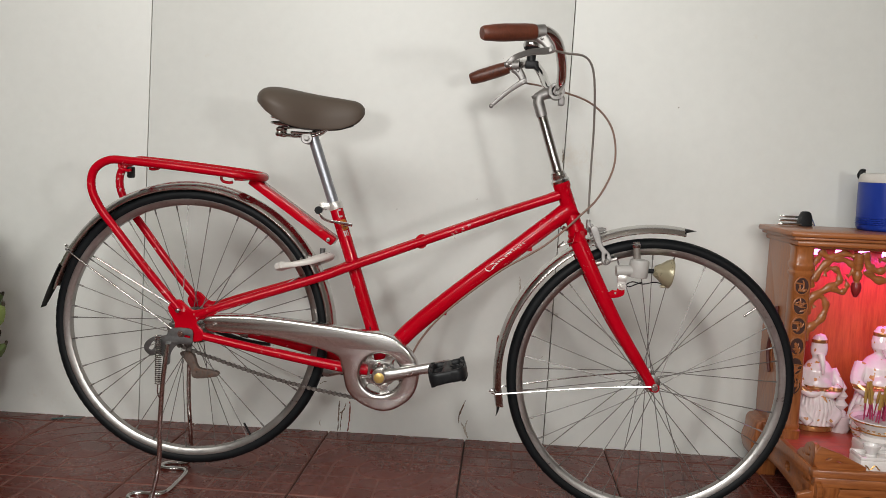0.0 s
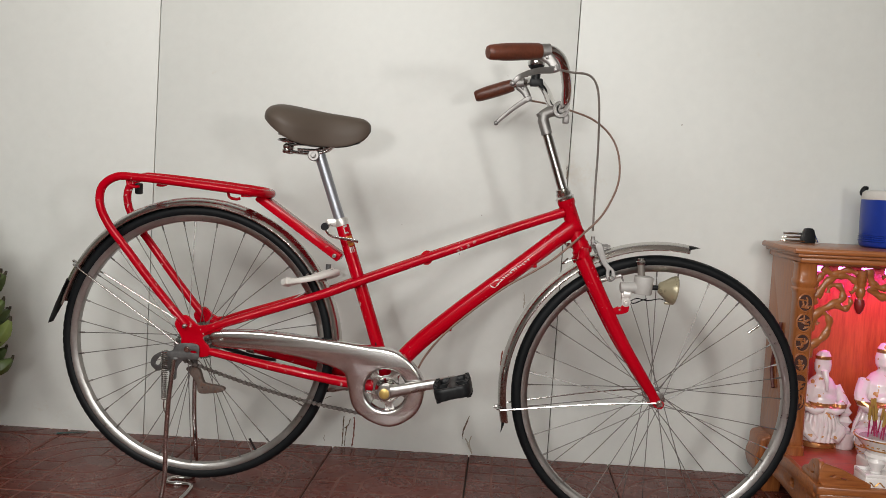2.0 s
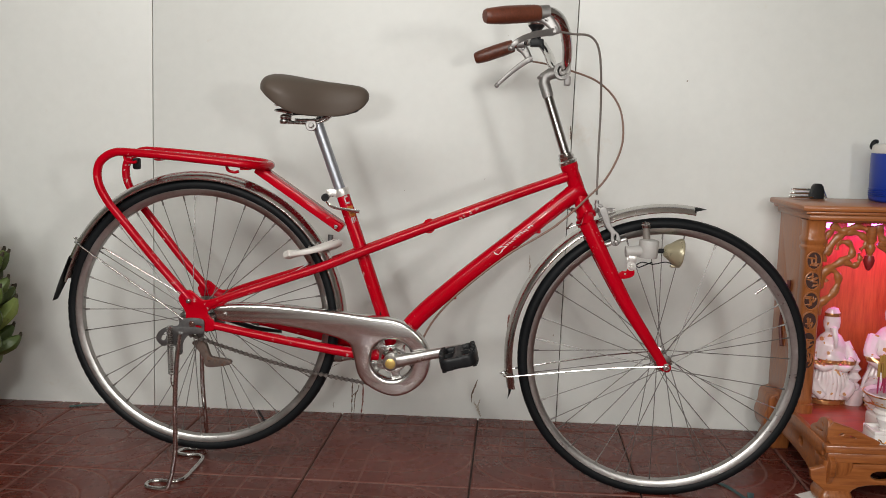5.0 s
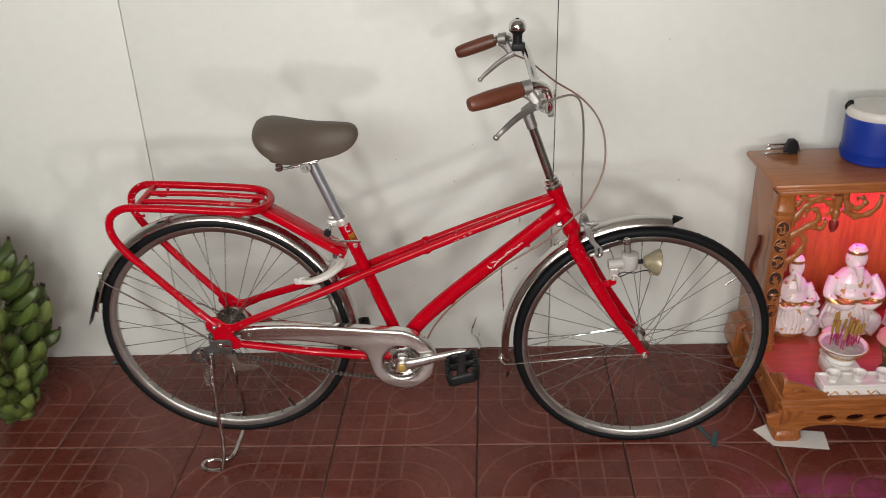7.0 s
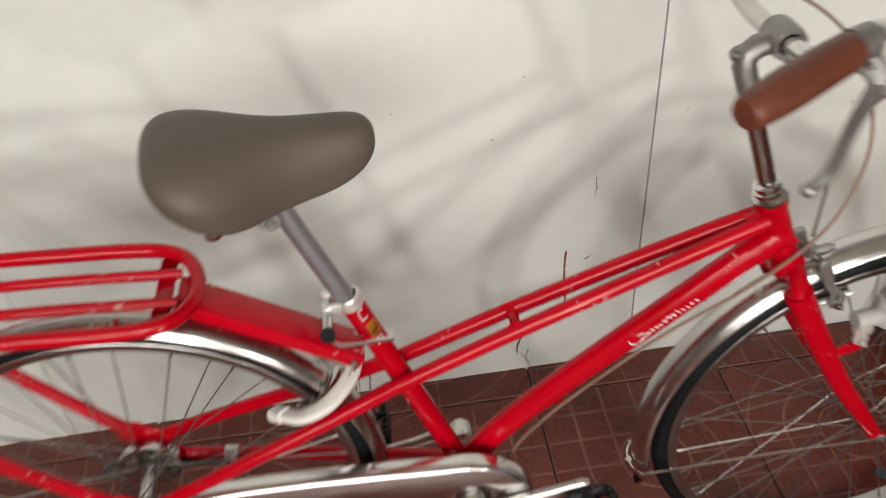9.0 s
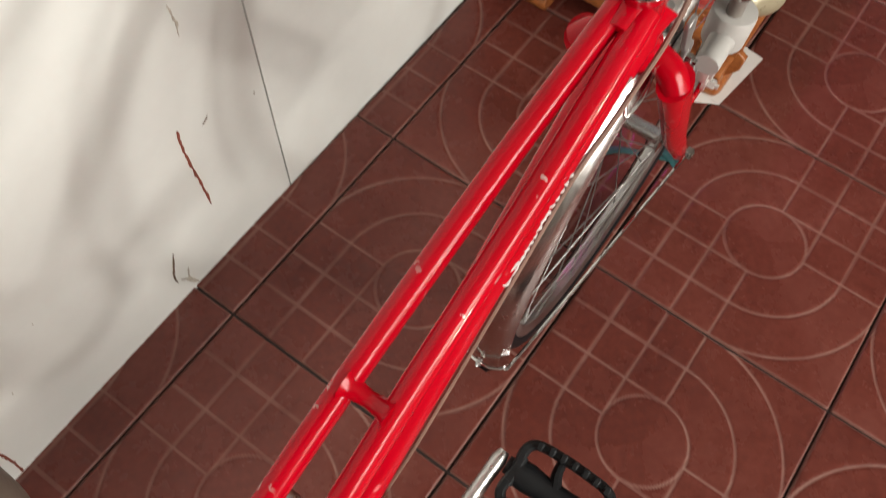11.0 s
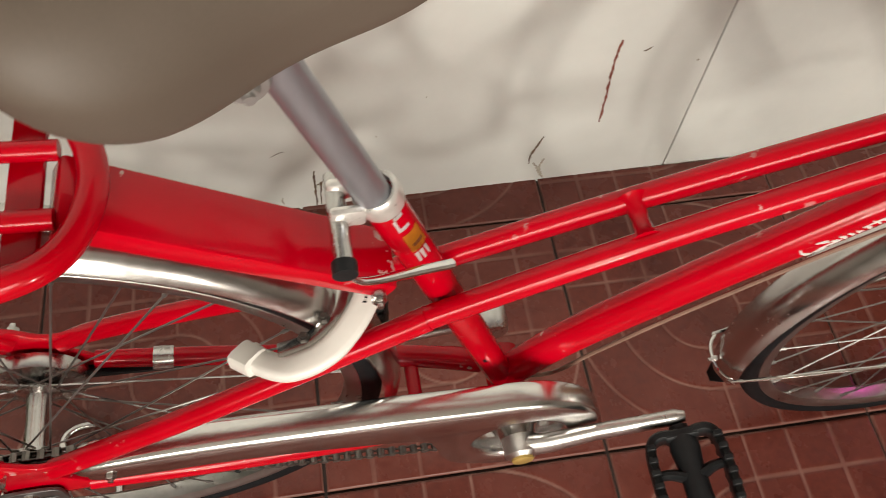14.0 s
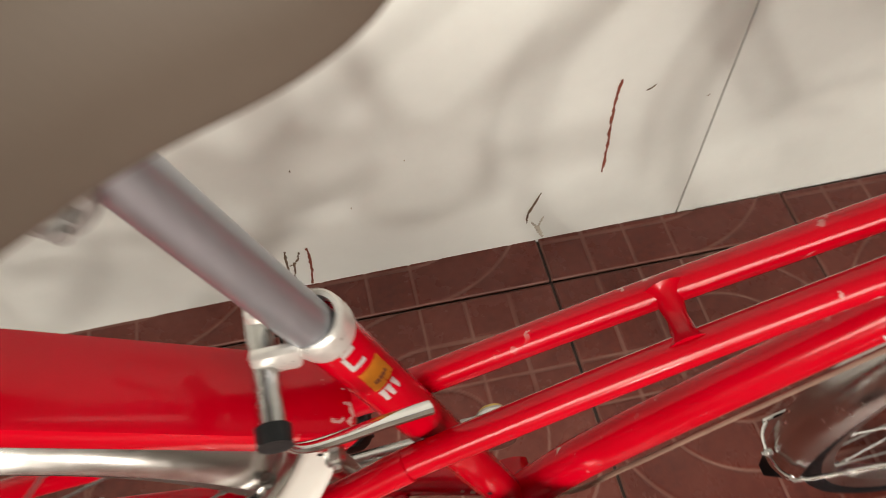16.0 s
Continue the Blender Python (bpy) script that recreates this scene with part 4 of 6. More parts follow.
# luggage rack
RAIL = [(-0.029, -0.063, 0.466), (-0.105, -0.068, 0.556), (-0.177, -0.072, 0.648), (-0.217, -0.074, 0.700), (-0.238, -0.075, 0.748), (-0.232, -0.075, 0.790), (-0.198, -0.075, 0.814), (-0.15, -0.075, 0.815), (-0.04, -0.075, 0.807), (0.060, -0.075, 0.798), (0.110, -0.068, 0.793), (0.139, -0.045, 0.789), (0.151, 0, 0.787)]
rack = part("luggage_rack", tube(RAIL + [(x, -y, z) for x, y, z in RAIL[-2::-1]], 0.0098, 16, 6), RED, bike, "red tubular luggage rack with scuffed paint")
for y in (-0.026, 0.026):
    part("rack_bar", tube([(-0.165, y, 0.812), (-0.02, y, 0.804), (0.130, y, 0.789)], 0.0070, 12, 4), RED, rack)
part("rack_crossbar", tube([(-0.166, -0.072, 0.812), (-0.166, 0.072, 0.812)], 0.0085, 12, 1), RED, rack)
part("rack_crossbar", box(bmesh.new(), (0.098, -0.066, 0.779), (0.120, 0.066, 0.785), 0.002), RED, rack)
bm = bmesh.new()
a, b = Vector((0.126, -0.002, 0.782)), Vector((0.319, -0.003, 0.650))
dd = (b - a).normalized()
m = Matrix((( *dd, 0), (0, 1, 0, 0), (*dd.cross(Vector((0, 1, 0))), 0), (0, 0, 0, 1))).transposed()
m = Matrix.Translation(a) @ m
ln = (b - a).length
up_sign = 1 if (m.to_3x3() @ Vector((0, 0, 1))).z > 0 else -1
lo, hi = sorted((-0.012 * up_sign, 0.009 * up_sign))
box(bm, (0, -0.0275, lo), (ln + 0.014, 0.0265, hi), 0.004, m)
part("rack_strut", bm, RED, rack, "red folded steel strut between rack and seat tube")
bm = bolt(bmesh.new(), (0.319, -0.036, 0.648), (0, -1, 0), 0.0058, 0.005)
part("rack_bolt", bm, STEEL, rack)
for s in (-1, 1):
    part("stay_bolt", bolt(bmesh.new(), (-0.029, s * 0.073, 0.466), (0, s, 0), 0.0065, 0.006), STEEL, rack)
for x, y, z, s in ((0.081, -0.050, 0.784, 1), (-0.155, -0.072, 0.803, 1), (-0.140, 0.045, 0.806, -1)):  # bent wire hooks under the rails
    part("rack_hook", tube([(x - s * 0.018, y, z + 0.012), (x - s * 0.016, y, z - 0.006), (x, y, z - 0.011), (x + s * 0.010, y, z - 0.009)], 0.0035, 10, 5), RED, rack)
part("reflector_mount", box(bmesh.new(), (-0.186, -0.006, 0.772), (-0.170, 0.014, 0.800), 0.005), BLACK, rack)

# chaincase, cranks, pedals and chain
outline = smooth2([(0.047, 0.449), (0.152, 0.4535), (0.299, 0.4435), (0.406, 0.432), (0.472, 0.424), (0.518, 0.394), (0.542, 0.347), (0.528, 0.291), (0.480, 0.257), (0.431, 0.263), (0.388, 0.294), (0.373, 0.346), (0.358, 0.380), (0.300, 0.4005), (0.179, 0.4205), (0.056, 0.425), (0.043, 0.437)], 5)
bm = plate([outline, circle2(0.4575, 0.337, 0.0575, 44)], 0.032, 0.008, "chaincase", Matrix.Translation((0, -0.056, 0)) @ XZ)
case = part("chaincase", bm, CASE, bike, "brushed chrome chain guard with a round opening")
part("case_screw", bolt(bmesh.new(), (0.058, -0.072, 0.436), (0, -1, 0), 0.0055, 0.004), STEEL, case)
part("case_screw", bolt(bmesh.new(), (0.491, -0.048, 0.413), (0.3, 0, 1), 0.0055, 0.004), STEEL, case)
spider = [circle2(0, 0, 0.072, 72)]
for k in range(5):
    a0 = 2 * math.pi * k / 5 + 0.5
    spider.append(smooth2([(r * math.cos(a0 + q), r * math.sin(a0 + q)) for r, q in ((0.0515, -0.30), (0.0535, 0), (0.0515, 0.30), (0.043, 0.42), (0.034, 0.30), (0.0325, 0), (0.034, -0.30), (0.043, -0.42))], 3))
ring = part("chainring", plate(spider, 0.006, 0.0015, "chainring", Matrix.Translation((BB.x, -0.046, BB.z)) @ XZ), STEEL, bike, "alloy chainring with five slots")
part("chainring_boss", lathe(bmesh.new(), [(0, 0), (0.0285, 0), (0.0275, 0.006), (0.024, 0.012), (0.020, 0.020), (0, 0.022)], Matrix.Translation((BB.x, -0.049, BB.z)) @ pose(0, 0, 0, 90), 32), CHROME, ring)
def crank(s, end, label):
    a = Vector((BB.x, s * 0.078, BB.z))
    b = Vector(end)
    bmx = bmesh.new()
    n = (b - a).normalized()
    path = [a - n * 0.012, a, a + n * 0.03 + Vector((0, s * 0.002, 0)), (a + b) / 2, b - n * 0.02, b, b + n * 0.010]
    sweep(bmx, path, [0.010, 0.0172, 0.0150, 0.0122, 0.0118, 0.0125, 0.008], 16, flat=0.70, up=(0, 1, 0))
    lathe(bmx, [(0, -0.020), (0.0165, -0.020), (0.019, -0.010), (0.0185, 0.010), (0.014, 0.014), (0, 0.014)], Matrix.Translation(a) @ pose(0, 0, 0, 90 * -s, 0, 0) @ Matrix.Translation((0, 0, 0)), 22)
    c = part("crank", bmx, SATIN, bike, label)
    part("crank_cap", lathe(bmesh.new(), [(0, 0), (0.0125, 0), (0.012, 0.003), (0.0105, 0.004), (0, 0.0042)], Matrix.Translation(a + Vector((0, s * 0.0135, 0))) @ pose(0, 0, 0, 90 * -s), 22), BRASS, c, "brass-coloured crank dust cap")
    return c


def pedal(s, end):
    e = Vector(end)
    m = Matrix.Translation((e.x, e.y + s * 0.064, e.z)) @ pose(0, 0, 0, 0, -15 if s < 0 else -10, 0) @ Matrix.Diagonal((1.17, 1.17, 1.12, 1))
    bmx = tube([(0, -s * 0.050, 0), (0, s * 0.036, 0)], [0.0085, 0.011], 14, 1)
    ped = part("pedal", bmx, BLACK, bike, "black plastic block pedal with a toothed edge", m)
    for sx in (-1, 1):
        side = tube([(sx * 0.010, -0.042, 0), (sx * 0.022, -0.042, 0), (sx * 0.0295, -0.034, 0), (sx * 0.0315, -0.012, 0), (sx * 0.0315, 0.012, 0), (sx * 0.0295, 0.034, 0), (sx * 0.022, 0.042, 0), (sx * 0.010, 0.042, 0)], 0.0048, 12, 4, flat=2.6, up=(0, 0, 1), shape=BLOCK)
        part("pedal_cage", side, BLACK, ped)
        part("pedal_web", tube([(sx * 0.006, 0.004, 0), (sx * 0.018, 0.009, 0), (sx * 0.031, 0.010, 0)], [0.0060, 0.0040], 10, 3, flat=1.8, up=(0, 0, 1)), BLACK, ped)
    for sy in (-1, 1):
        part("pedal_end", tube([(-0.014, sy * 0.041, 0), (0.014, sy * 0.041, 0)], 0.0052, 12, 1, flat=2.3, up=(0, 0, 1), shape=BLOCK), BLACK, ped)
    part("pedal_barrel", lathe(bmesh.new(), [(0, -0.040), (0.0125, -0.040), (0.0135, -0.028), (0.0115, -0.012), (0.0115, 0.012), (0.0135, 0.028), (0.0125, 0.040), (0, 0.040)], pose(0, 0, 0, 90), 18), BLACK, ped)
    tooth = to_mesh(box(bmesh.new(), (-0.0042, -0.0026, -0.0028), (0.0042, 0.0026, 0.0028), 0.0008, None, 1), "pedal_tooth", BLACK)
    for k in range(7):
        for zz in (-0.0138, 0.0138):
            for sx in (-1, 1):
                th = new("pedal_tooth", tooth)
                th.parent = ped
                th.matrix_basis = Matrix.Translation((sx * (0.0318 - 0.0000055 * (10 * (k - 3)) ** 2 * 0.5), -0.033 + 0.011 * k, zz))
    return ped


crank(-1, (0.621, -0.086, 0.374), "polished alloy crank arm")
pedal(-1, (0.621, -0.090, 0.374))
crank(1, (0.300, 0.086, 0.294), "polished alloy crank arm")
pedal(1, (0.300, 0.090, 0.294))


def chain_path():
    rr, rs = 0.072, 0.0375
    c, q = Vector((REAR.x, 0, REAR.z)), Vector((BB.x, 0, BB.z))
    v = q - c
    base, off = math.atan2(v.z, v.x), math.asin((rr - rs) / v.length)
    pts = []
    a_top, a_low = base + math.pi / 2 + off, base - math.pi / 2 - off
    pts += [c + rs * Vector((math.cos(t), 0, math.sin(t))) for t in np.linspace(a_top, a_top + (math.pi - 2 * off), 14)]
    low0, low1 = c + rs * Vector((math.cos(a_low), 0, math.sin(a_low))), q + rr * Vector((math.cos(a_low), 0, math.sin(a_low)))
    pts += [low0.lerp(low1, t) + Vector((0, 0, -0.014 * math.sin(math.pi * t))) for t in np.linspace(0, 1, 30)]
    pts += [q + rr * Vector((math.cos(t), 0, math.sin(t))) for t in np.linspace(a_low, a_low + math.pi + 2 * off, 30)]
    top0, top1 = q + rr * Vector((math.cos(a_top), 0, math.sin(a_top))), c + rs * Vector((math.cos(a_top), 0, math.sin(a_top)))
    pts += [top0.lerp(top1, t) for t in np.linspace(0, 1, 20)]
    return pts


pts = chain_path()
bm, walked, step, k = bmesh.new(), 0.0, 0.0127, 0
need = 0.0
for p, q in zip(pts, pts[1:] + pts[:1]):
    seg = (q - p).length
    while seg > 1e-6 and need <= walked + seg:
        at, dirn = p.lerp(q, (need - walked) / seg), (q - p).normalized()
        ang = math.degrees(math.atan2(dirn.z, dirn.x))
        mm = Matrix.Translation((at.x, -0.046, at.z)) @ pose(0, 0, 0, 0, -ang, 0)
        w = 0.0034 if k % 2 else 0.0024
        for s in (-1, 1):
            box(bm, (-0.0074, s * w - 0.0006, -0.0024), (0.0074, s * w + 0.0006, 0.0024), 0.0, mm)
        before = len(bm.faces)
        lathe(bm, [(0, -0.0045), (0.0044, -0.0045), (0.0044, 0.0045), (0, 0.0045)], mm @ Matrix.Translation((0.0064, 0, 0)) @ pose(0, 0, 0, 90), 8)
        bm.faces.ensure_lookup_table()
        for f in bm.faces[before:]:
            f.material_index = 1
        need += step
        k += 1
    walked += seg
chain = tagged(part("chain", bm, DARKSTEEL, bike, "grimy steel roller chain"), kind="stuff")
chain.data.materials.append(CHAINSTEEL)

# rear stand
STAND = [(-0.052, -0.078, 0.385), (-0.060, -0.084, 0.30), (-0.064, -0.090, 0.20), (-0.063, -0.098, 0.10), (-0.076, -0.107, 0.022), (-0.090, -0.108, 0.007), (-0.122, -0.106, 0.006), (-0.140, -0.094, 0.006), (-0.142, -0.076, 0.006), (-0.126, -0.064, 0.006), (-0.085, -0.064, 0.006), (-0.067, -0.052, 0.006), (-0.062, -0.02, 0.006), (-0.062, 0, 0.006)]
stand = part("rear_stand", tube(STAND + [(x, -y + (0.04 if z < 0.05 else 0.02 * (1 - z / 0.4)), z) for x, y, z in STAND[-2::-1]], 0.0058, 12, 6), CHROME, bike, "bent chrome wire rear stand touching the floor")
pts = smooth2([(0.004, 0.420), (-0.020, 0.424), (-0.045, 0.420), (-0.058, 0.404), (-0.085, 0.400), (-0.106, 0.386), (-0.110, 0.368), (-0.094, 0.354), (-0.078, 0.360), (-0.064, 0.352), (-0.062, 0.336), (-0.050, 0.336), (-0.047, 0.362), (-0.030, 0.384), (0.002, 0.386), (0.006, 0.402)], 4)
for s in (-1, 1):
    part("stand_plate", plate([pts, smooth2([(-0.101, 0.370), (-0.090, 0.389), (-0.084, 0.384), (-0.090, 0.368)], 3), smooth2([(-0.016, 0.402), (-0.012, 0.408), (0.000, 0.406), (0.000, 0.400)], 3)], 0.004, 0.0008, "stand_plate", Matrix.Translation((0, s * 0.0715, 0)) @ XZ), GREYSTEEL, stand, "grey steel stand bracket at the rear axle")
helix = [(-0.070 + 0.0068 * math.cos(t), -0.090 + 0.0068 * math.sin(t), 0.408 - 0.118 * t / (2 * math.pi * 24)) for t in np.linspace(0, 2 * math.pi * 24, 24 * 10)]
part("stand_spring", sweep(bmesh.new(), helix, 0.0013, 6), CHROME, stand, "coiled steel return spring")
part("spring_hook", tube([(-0.070, -0.090, 0.29), (-0.071, -0.090, 0.270), (-0.066, -0.089, 0.255)], 0.0016, 8, 4), CHROME, stand)
part("stand_latch", plate([smooth2([(-0.040, 0.352), (-0.012, 0.352), (0.000, 0.322), (0.010, 0.314), (0.048, 0.309), (0.052, 0.300), (0.020, 0.293), (-0.008, 0.293), (-0.014, 0.315), (-0.030, 0.338)], 4), circle2(0.000, 0.306, 0.0028, 10)], 0.014, 0.001, "stand_latch", Matrix.Translation((0, -0.020, 0)) @ XZ), RUSTSTEEL, stand, "rusty brown stand foot latch")

# band brake arm on the far stay, and its clip
part("band_brake_arm", tube([(0.02, 0.055, 0.395), (0.09, 0.060, 0.372), (0.16, 0.058, 0.365)], [0.012, 0.006], 10, 4, flat=0.5), BLACK, bike)
part("stay_clip", tube([(0.086, 0.0600, 0.3935), (0.106, 0.0592, 0.390)], 0.0128, 14, 1), STEEL, bike, "steel clip round the chain stay")

# ring lock
LOCK = [(0.209, -0.034, 0.578), (0.222, -0.047, 0.580), (0.245, -0.057, 0.585), (0.277, -0.049, 0.594), (0.304, -0.023, 0.606), (0.315, 0.004, 0.612), (0.309, 0.030, 0.609), (0.288, 0.050, 0.600), (0.262, 0.058, 0.592)]
LOCK = [(x, y, z - 0.16 * y - 0.010) for x, y, z in LOCK]
lock = part("ring_lock", tube([(x, y, z + 0.004) for x, y, z in LOCK], 0.0112, 12, 6, flat=0.62, up=(0.25, 0, 1), shape=BLOCK), LOCKWHITE, bike, "white plastic ring lock round the rear wheel")
part("lock_end", tube([(0.216, -0.046, 0.583), (0.202, -0.033, 0.576)], [0.0125, 0.0130], 12, 2, flat=0.70, up=(0.25, 0, 1), shape=BLOCK), LOCKWHITE, lock)
part("lock_body", tube([(0.235, -0.042, 0.587), (0.262, -0.038, 0.592), (0.286, -0.020, 0.600), (0.294, 0.006, 0.603)], 0.009, 10, 5, flat=0.6, up=(0, 0, 1)), STEEL, lock)
for x, y, z in ((0.256, -0.036, 0.596), (0.274, -0.024, 0.602)):
    part("lock_screw", bolt(bmesh.new(), (x, y, z), (0, 0, 1), 0.005, 0.004), DARKSTEEL, lock)
for k in range(6):
    part("lock_lettering_bar", box(bmesh.new(), (-0.0022, -0.0006, -0.0004), (0.0022, 0.0006, 0.0004), 0, Matrix.Translation((0.3080 + 0.0011 * k, -0.019 + 0.004 * k, 0.6115 + 0.0002 * k)) @ pose(0, 0, 0, 8, -18, -20)), BLACK, lock)
part("lock_knob", tube([(0.289, 0.044, 0.600), (0.290, 0.045, 0.618)], [0.0060, 0.0070], 12, 1), GREYSTEEL, lock)

# front caliper brake
bm = bmesh.new()
bolt(bm, (0.962, 0, 0.698), (1, 0, 0.15), 0.0065, 0.008)
sweep(bm, [(0.905, 0, 0.694), (0.962, 0, 0.698)], 0.0058, 12)
sweep(bm, [(0.931, -0.016, 0.722), (0.931, -0.016, 0.702)], 0.0048, 12)
bolt(bm, (0.931, -0.016, 0.712), (0, -1, 0), 0.0055, 0.005)
sweep(bm, spline([(0.931, -0.016, 0.708), (0.945, -0.022, 0.697), (0.952, -0.026, 0.685)], 4), 0.0045, 10)
cal = part("front_brake", bm, ALLOY, bike, "steel side-pull caliper brake on the fork crown")
arm = smooth2([(0.936, 0.703), (0.948, 0.707), (0.956, 0.688), (0.962, 0.668), (0.971, 0.655), (0.982, 0.644), (0.985, 0.630), (0.979, 0.621), (0.970, 0.621), (0.965, 0.632), (0.964, 0.648), (0.953, 0.662), (0.944, 0.682)], 4)
slot = [(0.974 + 0.0035 * math.cos(t), 0.638 + 0.0095 * math.sin(t)) for t in np.linspace(0, 2 * math.pi, 15)[:-1]]
for s in (-1, 1):
    ba = part("brake_arm", plate([arm, slot], 0.005, 0.0015, "brake_arm", Matrix.Translation((0, s * 0.036, 0)) @ XZ), ALLOY, cal, "slotted steel brake arm")
    part("arm_bolt", bolt(bmesh.new(), (0.9755, s * 0.041, 0.6285), (0, s, 0), 0.0062, 0.005), STEEL, ba)
    part("pad_holder", tube([(0.953, s * 0.026, 0.620), (1.001, s * 0.026, 0.6335)], 0.0045, 10, 1, flat=1.0), WHITEMETAL, cal, "pale metal brake pad holder")
    part("brake_pad", tube([(0.955, s * 0.0195, 0.620), (0.999, s * 0.0195, 0.633)], 0.0042, 8, 1), BLACK, cal)
part("brake_nut", bolt(bmesh.new(), (0.880, 0, 0.697), (-1, 0, 0.2), 0.006, 0.008), STEEL, cal)
part("fender_wire", tube([(0.905, -0.03, 0.668), (0.880, -0.034, 0.664), (0.862, -0.030, 0.655), (0.875, -0.022, 0.668)], 0.0018, 8, 5), STEEL, ff)

# dynamo and lamp on the fork
bm = lathe(bmesh.new(), [(0, -0.021), (0.0200, -0.021), (0.0218, -0.018), (0.0225, 0.016), (0.0215, 0.020), (0.0130, 0.0225), (0, 0.0225)], Matrix.Translation((1.0485, -0.052, 0.616)) @ pose(0, 0, 0, 0, 3), 28)
dyn = part("dynamo", bm, GREYPLASTIC, bike, "grey bottle dynamo bolted to the fork")
part("dynamo_neck", lathe(bmesh.new(), [(0, 0), (0.0085, 0), (0.0080, 0.030), (0, 0.030)], Matrix.Translation((1.0435, -0.052, 0.636)) @ pose(0, 0, 0, 0, -6), 16), CABLE, dyn)
part("dynamo_roller", lathe(bmesh.new(), [(0, 0), (0.0105, 0), (0.0112, 0.003), (0.0112, 0.007), (0.0085, 0.009), (0.0085, 0.012), (0.004, 0.013), (0, 0.013)], Matrix.Translation((1.0405, -0.052, 0.665)) @ pose(0, 0, 0, 0, -6), 12), STEEL, dyn)
part("dynamo_arm", tube([(1.036, -0.054, 0.611), (1.018, -0.055, 0.610), (0.996, -0.056, 0.609)], [0.0135, 0.0125], 16, 3), GREYPLASTIC, dyn)
bm = box(bmesh.new(), (1.002, -0.066, 0.586), (1.021, -0.050, 0.601), 0.002)
box(bm, (1.000, -0.062, 0.580), (1.006, -0.050, 0.598), 0.001)
sweep(bm, [(1.012, -0.058, 0.592), (1.010, -0.060, 0.572)], 0.0085, 12, flat=0.25, up=(0, 1, 0))
lathe(bm, [(0, -0.003), (0.011, -0.003), (0.011, 0.001), (0, 0.001)], Matrix.Translation((1.010, -0.062, 0.576)) @ pose(0, 0, 0, 90), 20)
bolt(bm, (1.010, -0.066, 0.5745), (0, -1, 0), 0.0058, 0.005)
part("dynamo_clamp", bm, WHITEMETAL, dyn)
LAMP = Matrix.Translation((1.0825, -0.050, 0.6125)) @ pose(0, 0, 0, 0, 90 + 8) @ Matrix.Diagonal((1.1, 1.1, 1, 1))
bm = lathe(bmesh.new(), [(0, 0), (0.0070, 0.0005), (0.0115, 0.003), (0.0145, 0.008), (0.0170, 0.013), (0.0210, 0.019), (0.0265, 0.027), (0.0300, 0.034), (0.0312, 0.038), (0.0310, 0.0405), (0.0290, 0.042)], LAMP, 30)
lamp = part("headlamp", bm, LAMPGOLD, bike, "cream bullet headlamp beside the front wheel")
part("headlamp_glass", lathe(bmesh.new(), [(0, 0.0475), (0.012, 0.0462), (0.024, 0.0425), (0.0285, 0.040), (0.0285, 0.0385), (0, 0.0385)], LAMP, 30), surf("lamp_lens", (0.6, 0.58, 0.48), 0.12, 0.0, 0.06, 90, 20, 0.02, coat=0.5), lamp)
part("headlamp_arm", tube([(1.066, -0.052, 0.6115), (1.088, -0.050, 0.6115)], 0.0058, 10, 1), BLACK, lamp)
part("lamp_wire", tube([(1.058, -0.054, 0.585), (1.045, -0.056, 0.580), (1.028, -0.056, 0.573), (1.022, -0.056, 0.578), (1.036, -0.056, 0.585), (1.060, -0.055, 0.581), (1.090, -0.052, 0.586), (1.112, -0.050, 0.578)], 0.0014, 6, 6), BLACK, lamp)
part("lamp_foot", box(bmesh.new(), (1.100, -0.057, 0.574), (1.115, -0.043, 0.580), 0.002), LAMPGOLD, lamp)


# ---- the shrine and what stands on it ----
CUTSHADE = surf("painted_recess_shade", (0.045, 0.014, 0.010), 0.6, 0, 0.4, 90, 20, 0.2)
BACKBOARD = wood("orange_stained_board", (0.50, 0.105, 0.030), (0.34, 0.055, 0.020), 0.4, "z")
SX0, SX1, SY0, SY1 = 1.505, 2.16, 0.225, 0.445  # body of the shrine
shrine = thing("house_shrine", "carved varnished teak house shrine standing against the wall", "shrine")


def slab(name, lo, hi, material, parent, bevel=0.004, label=""):
    return part(name, box(bmesh.new(), lo, hi, bevel), material, parent, label)


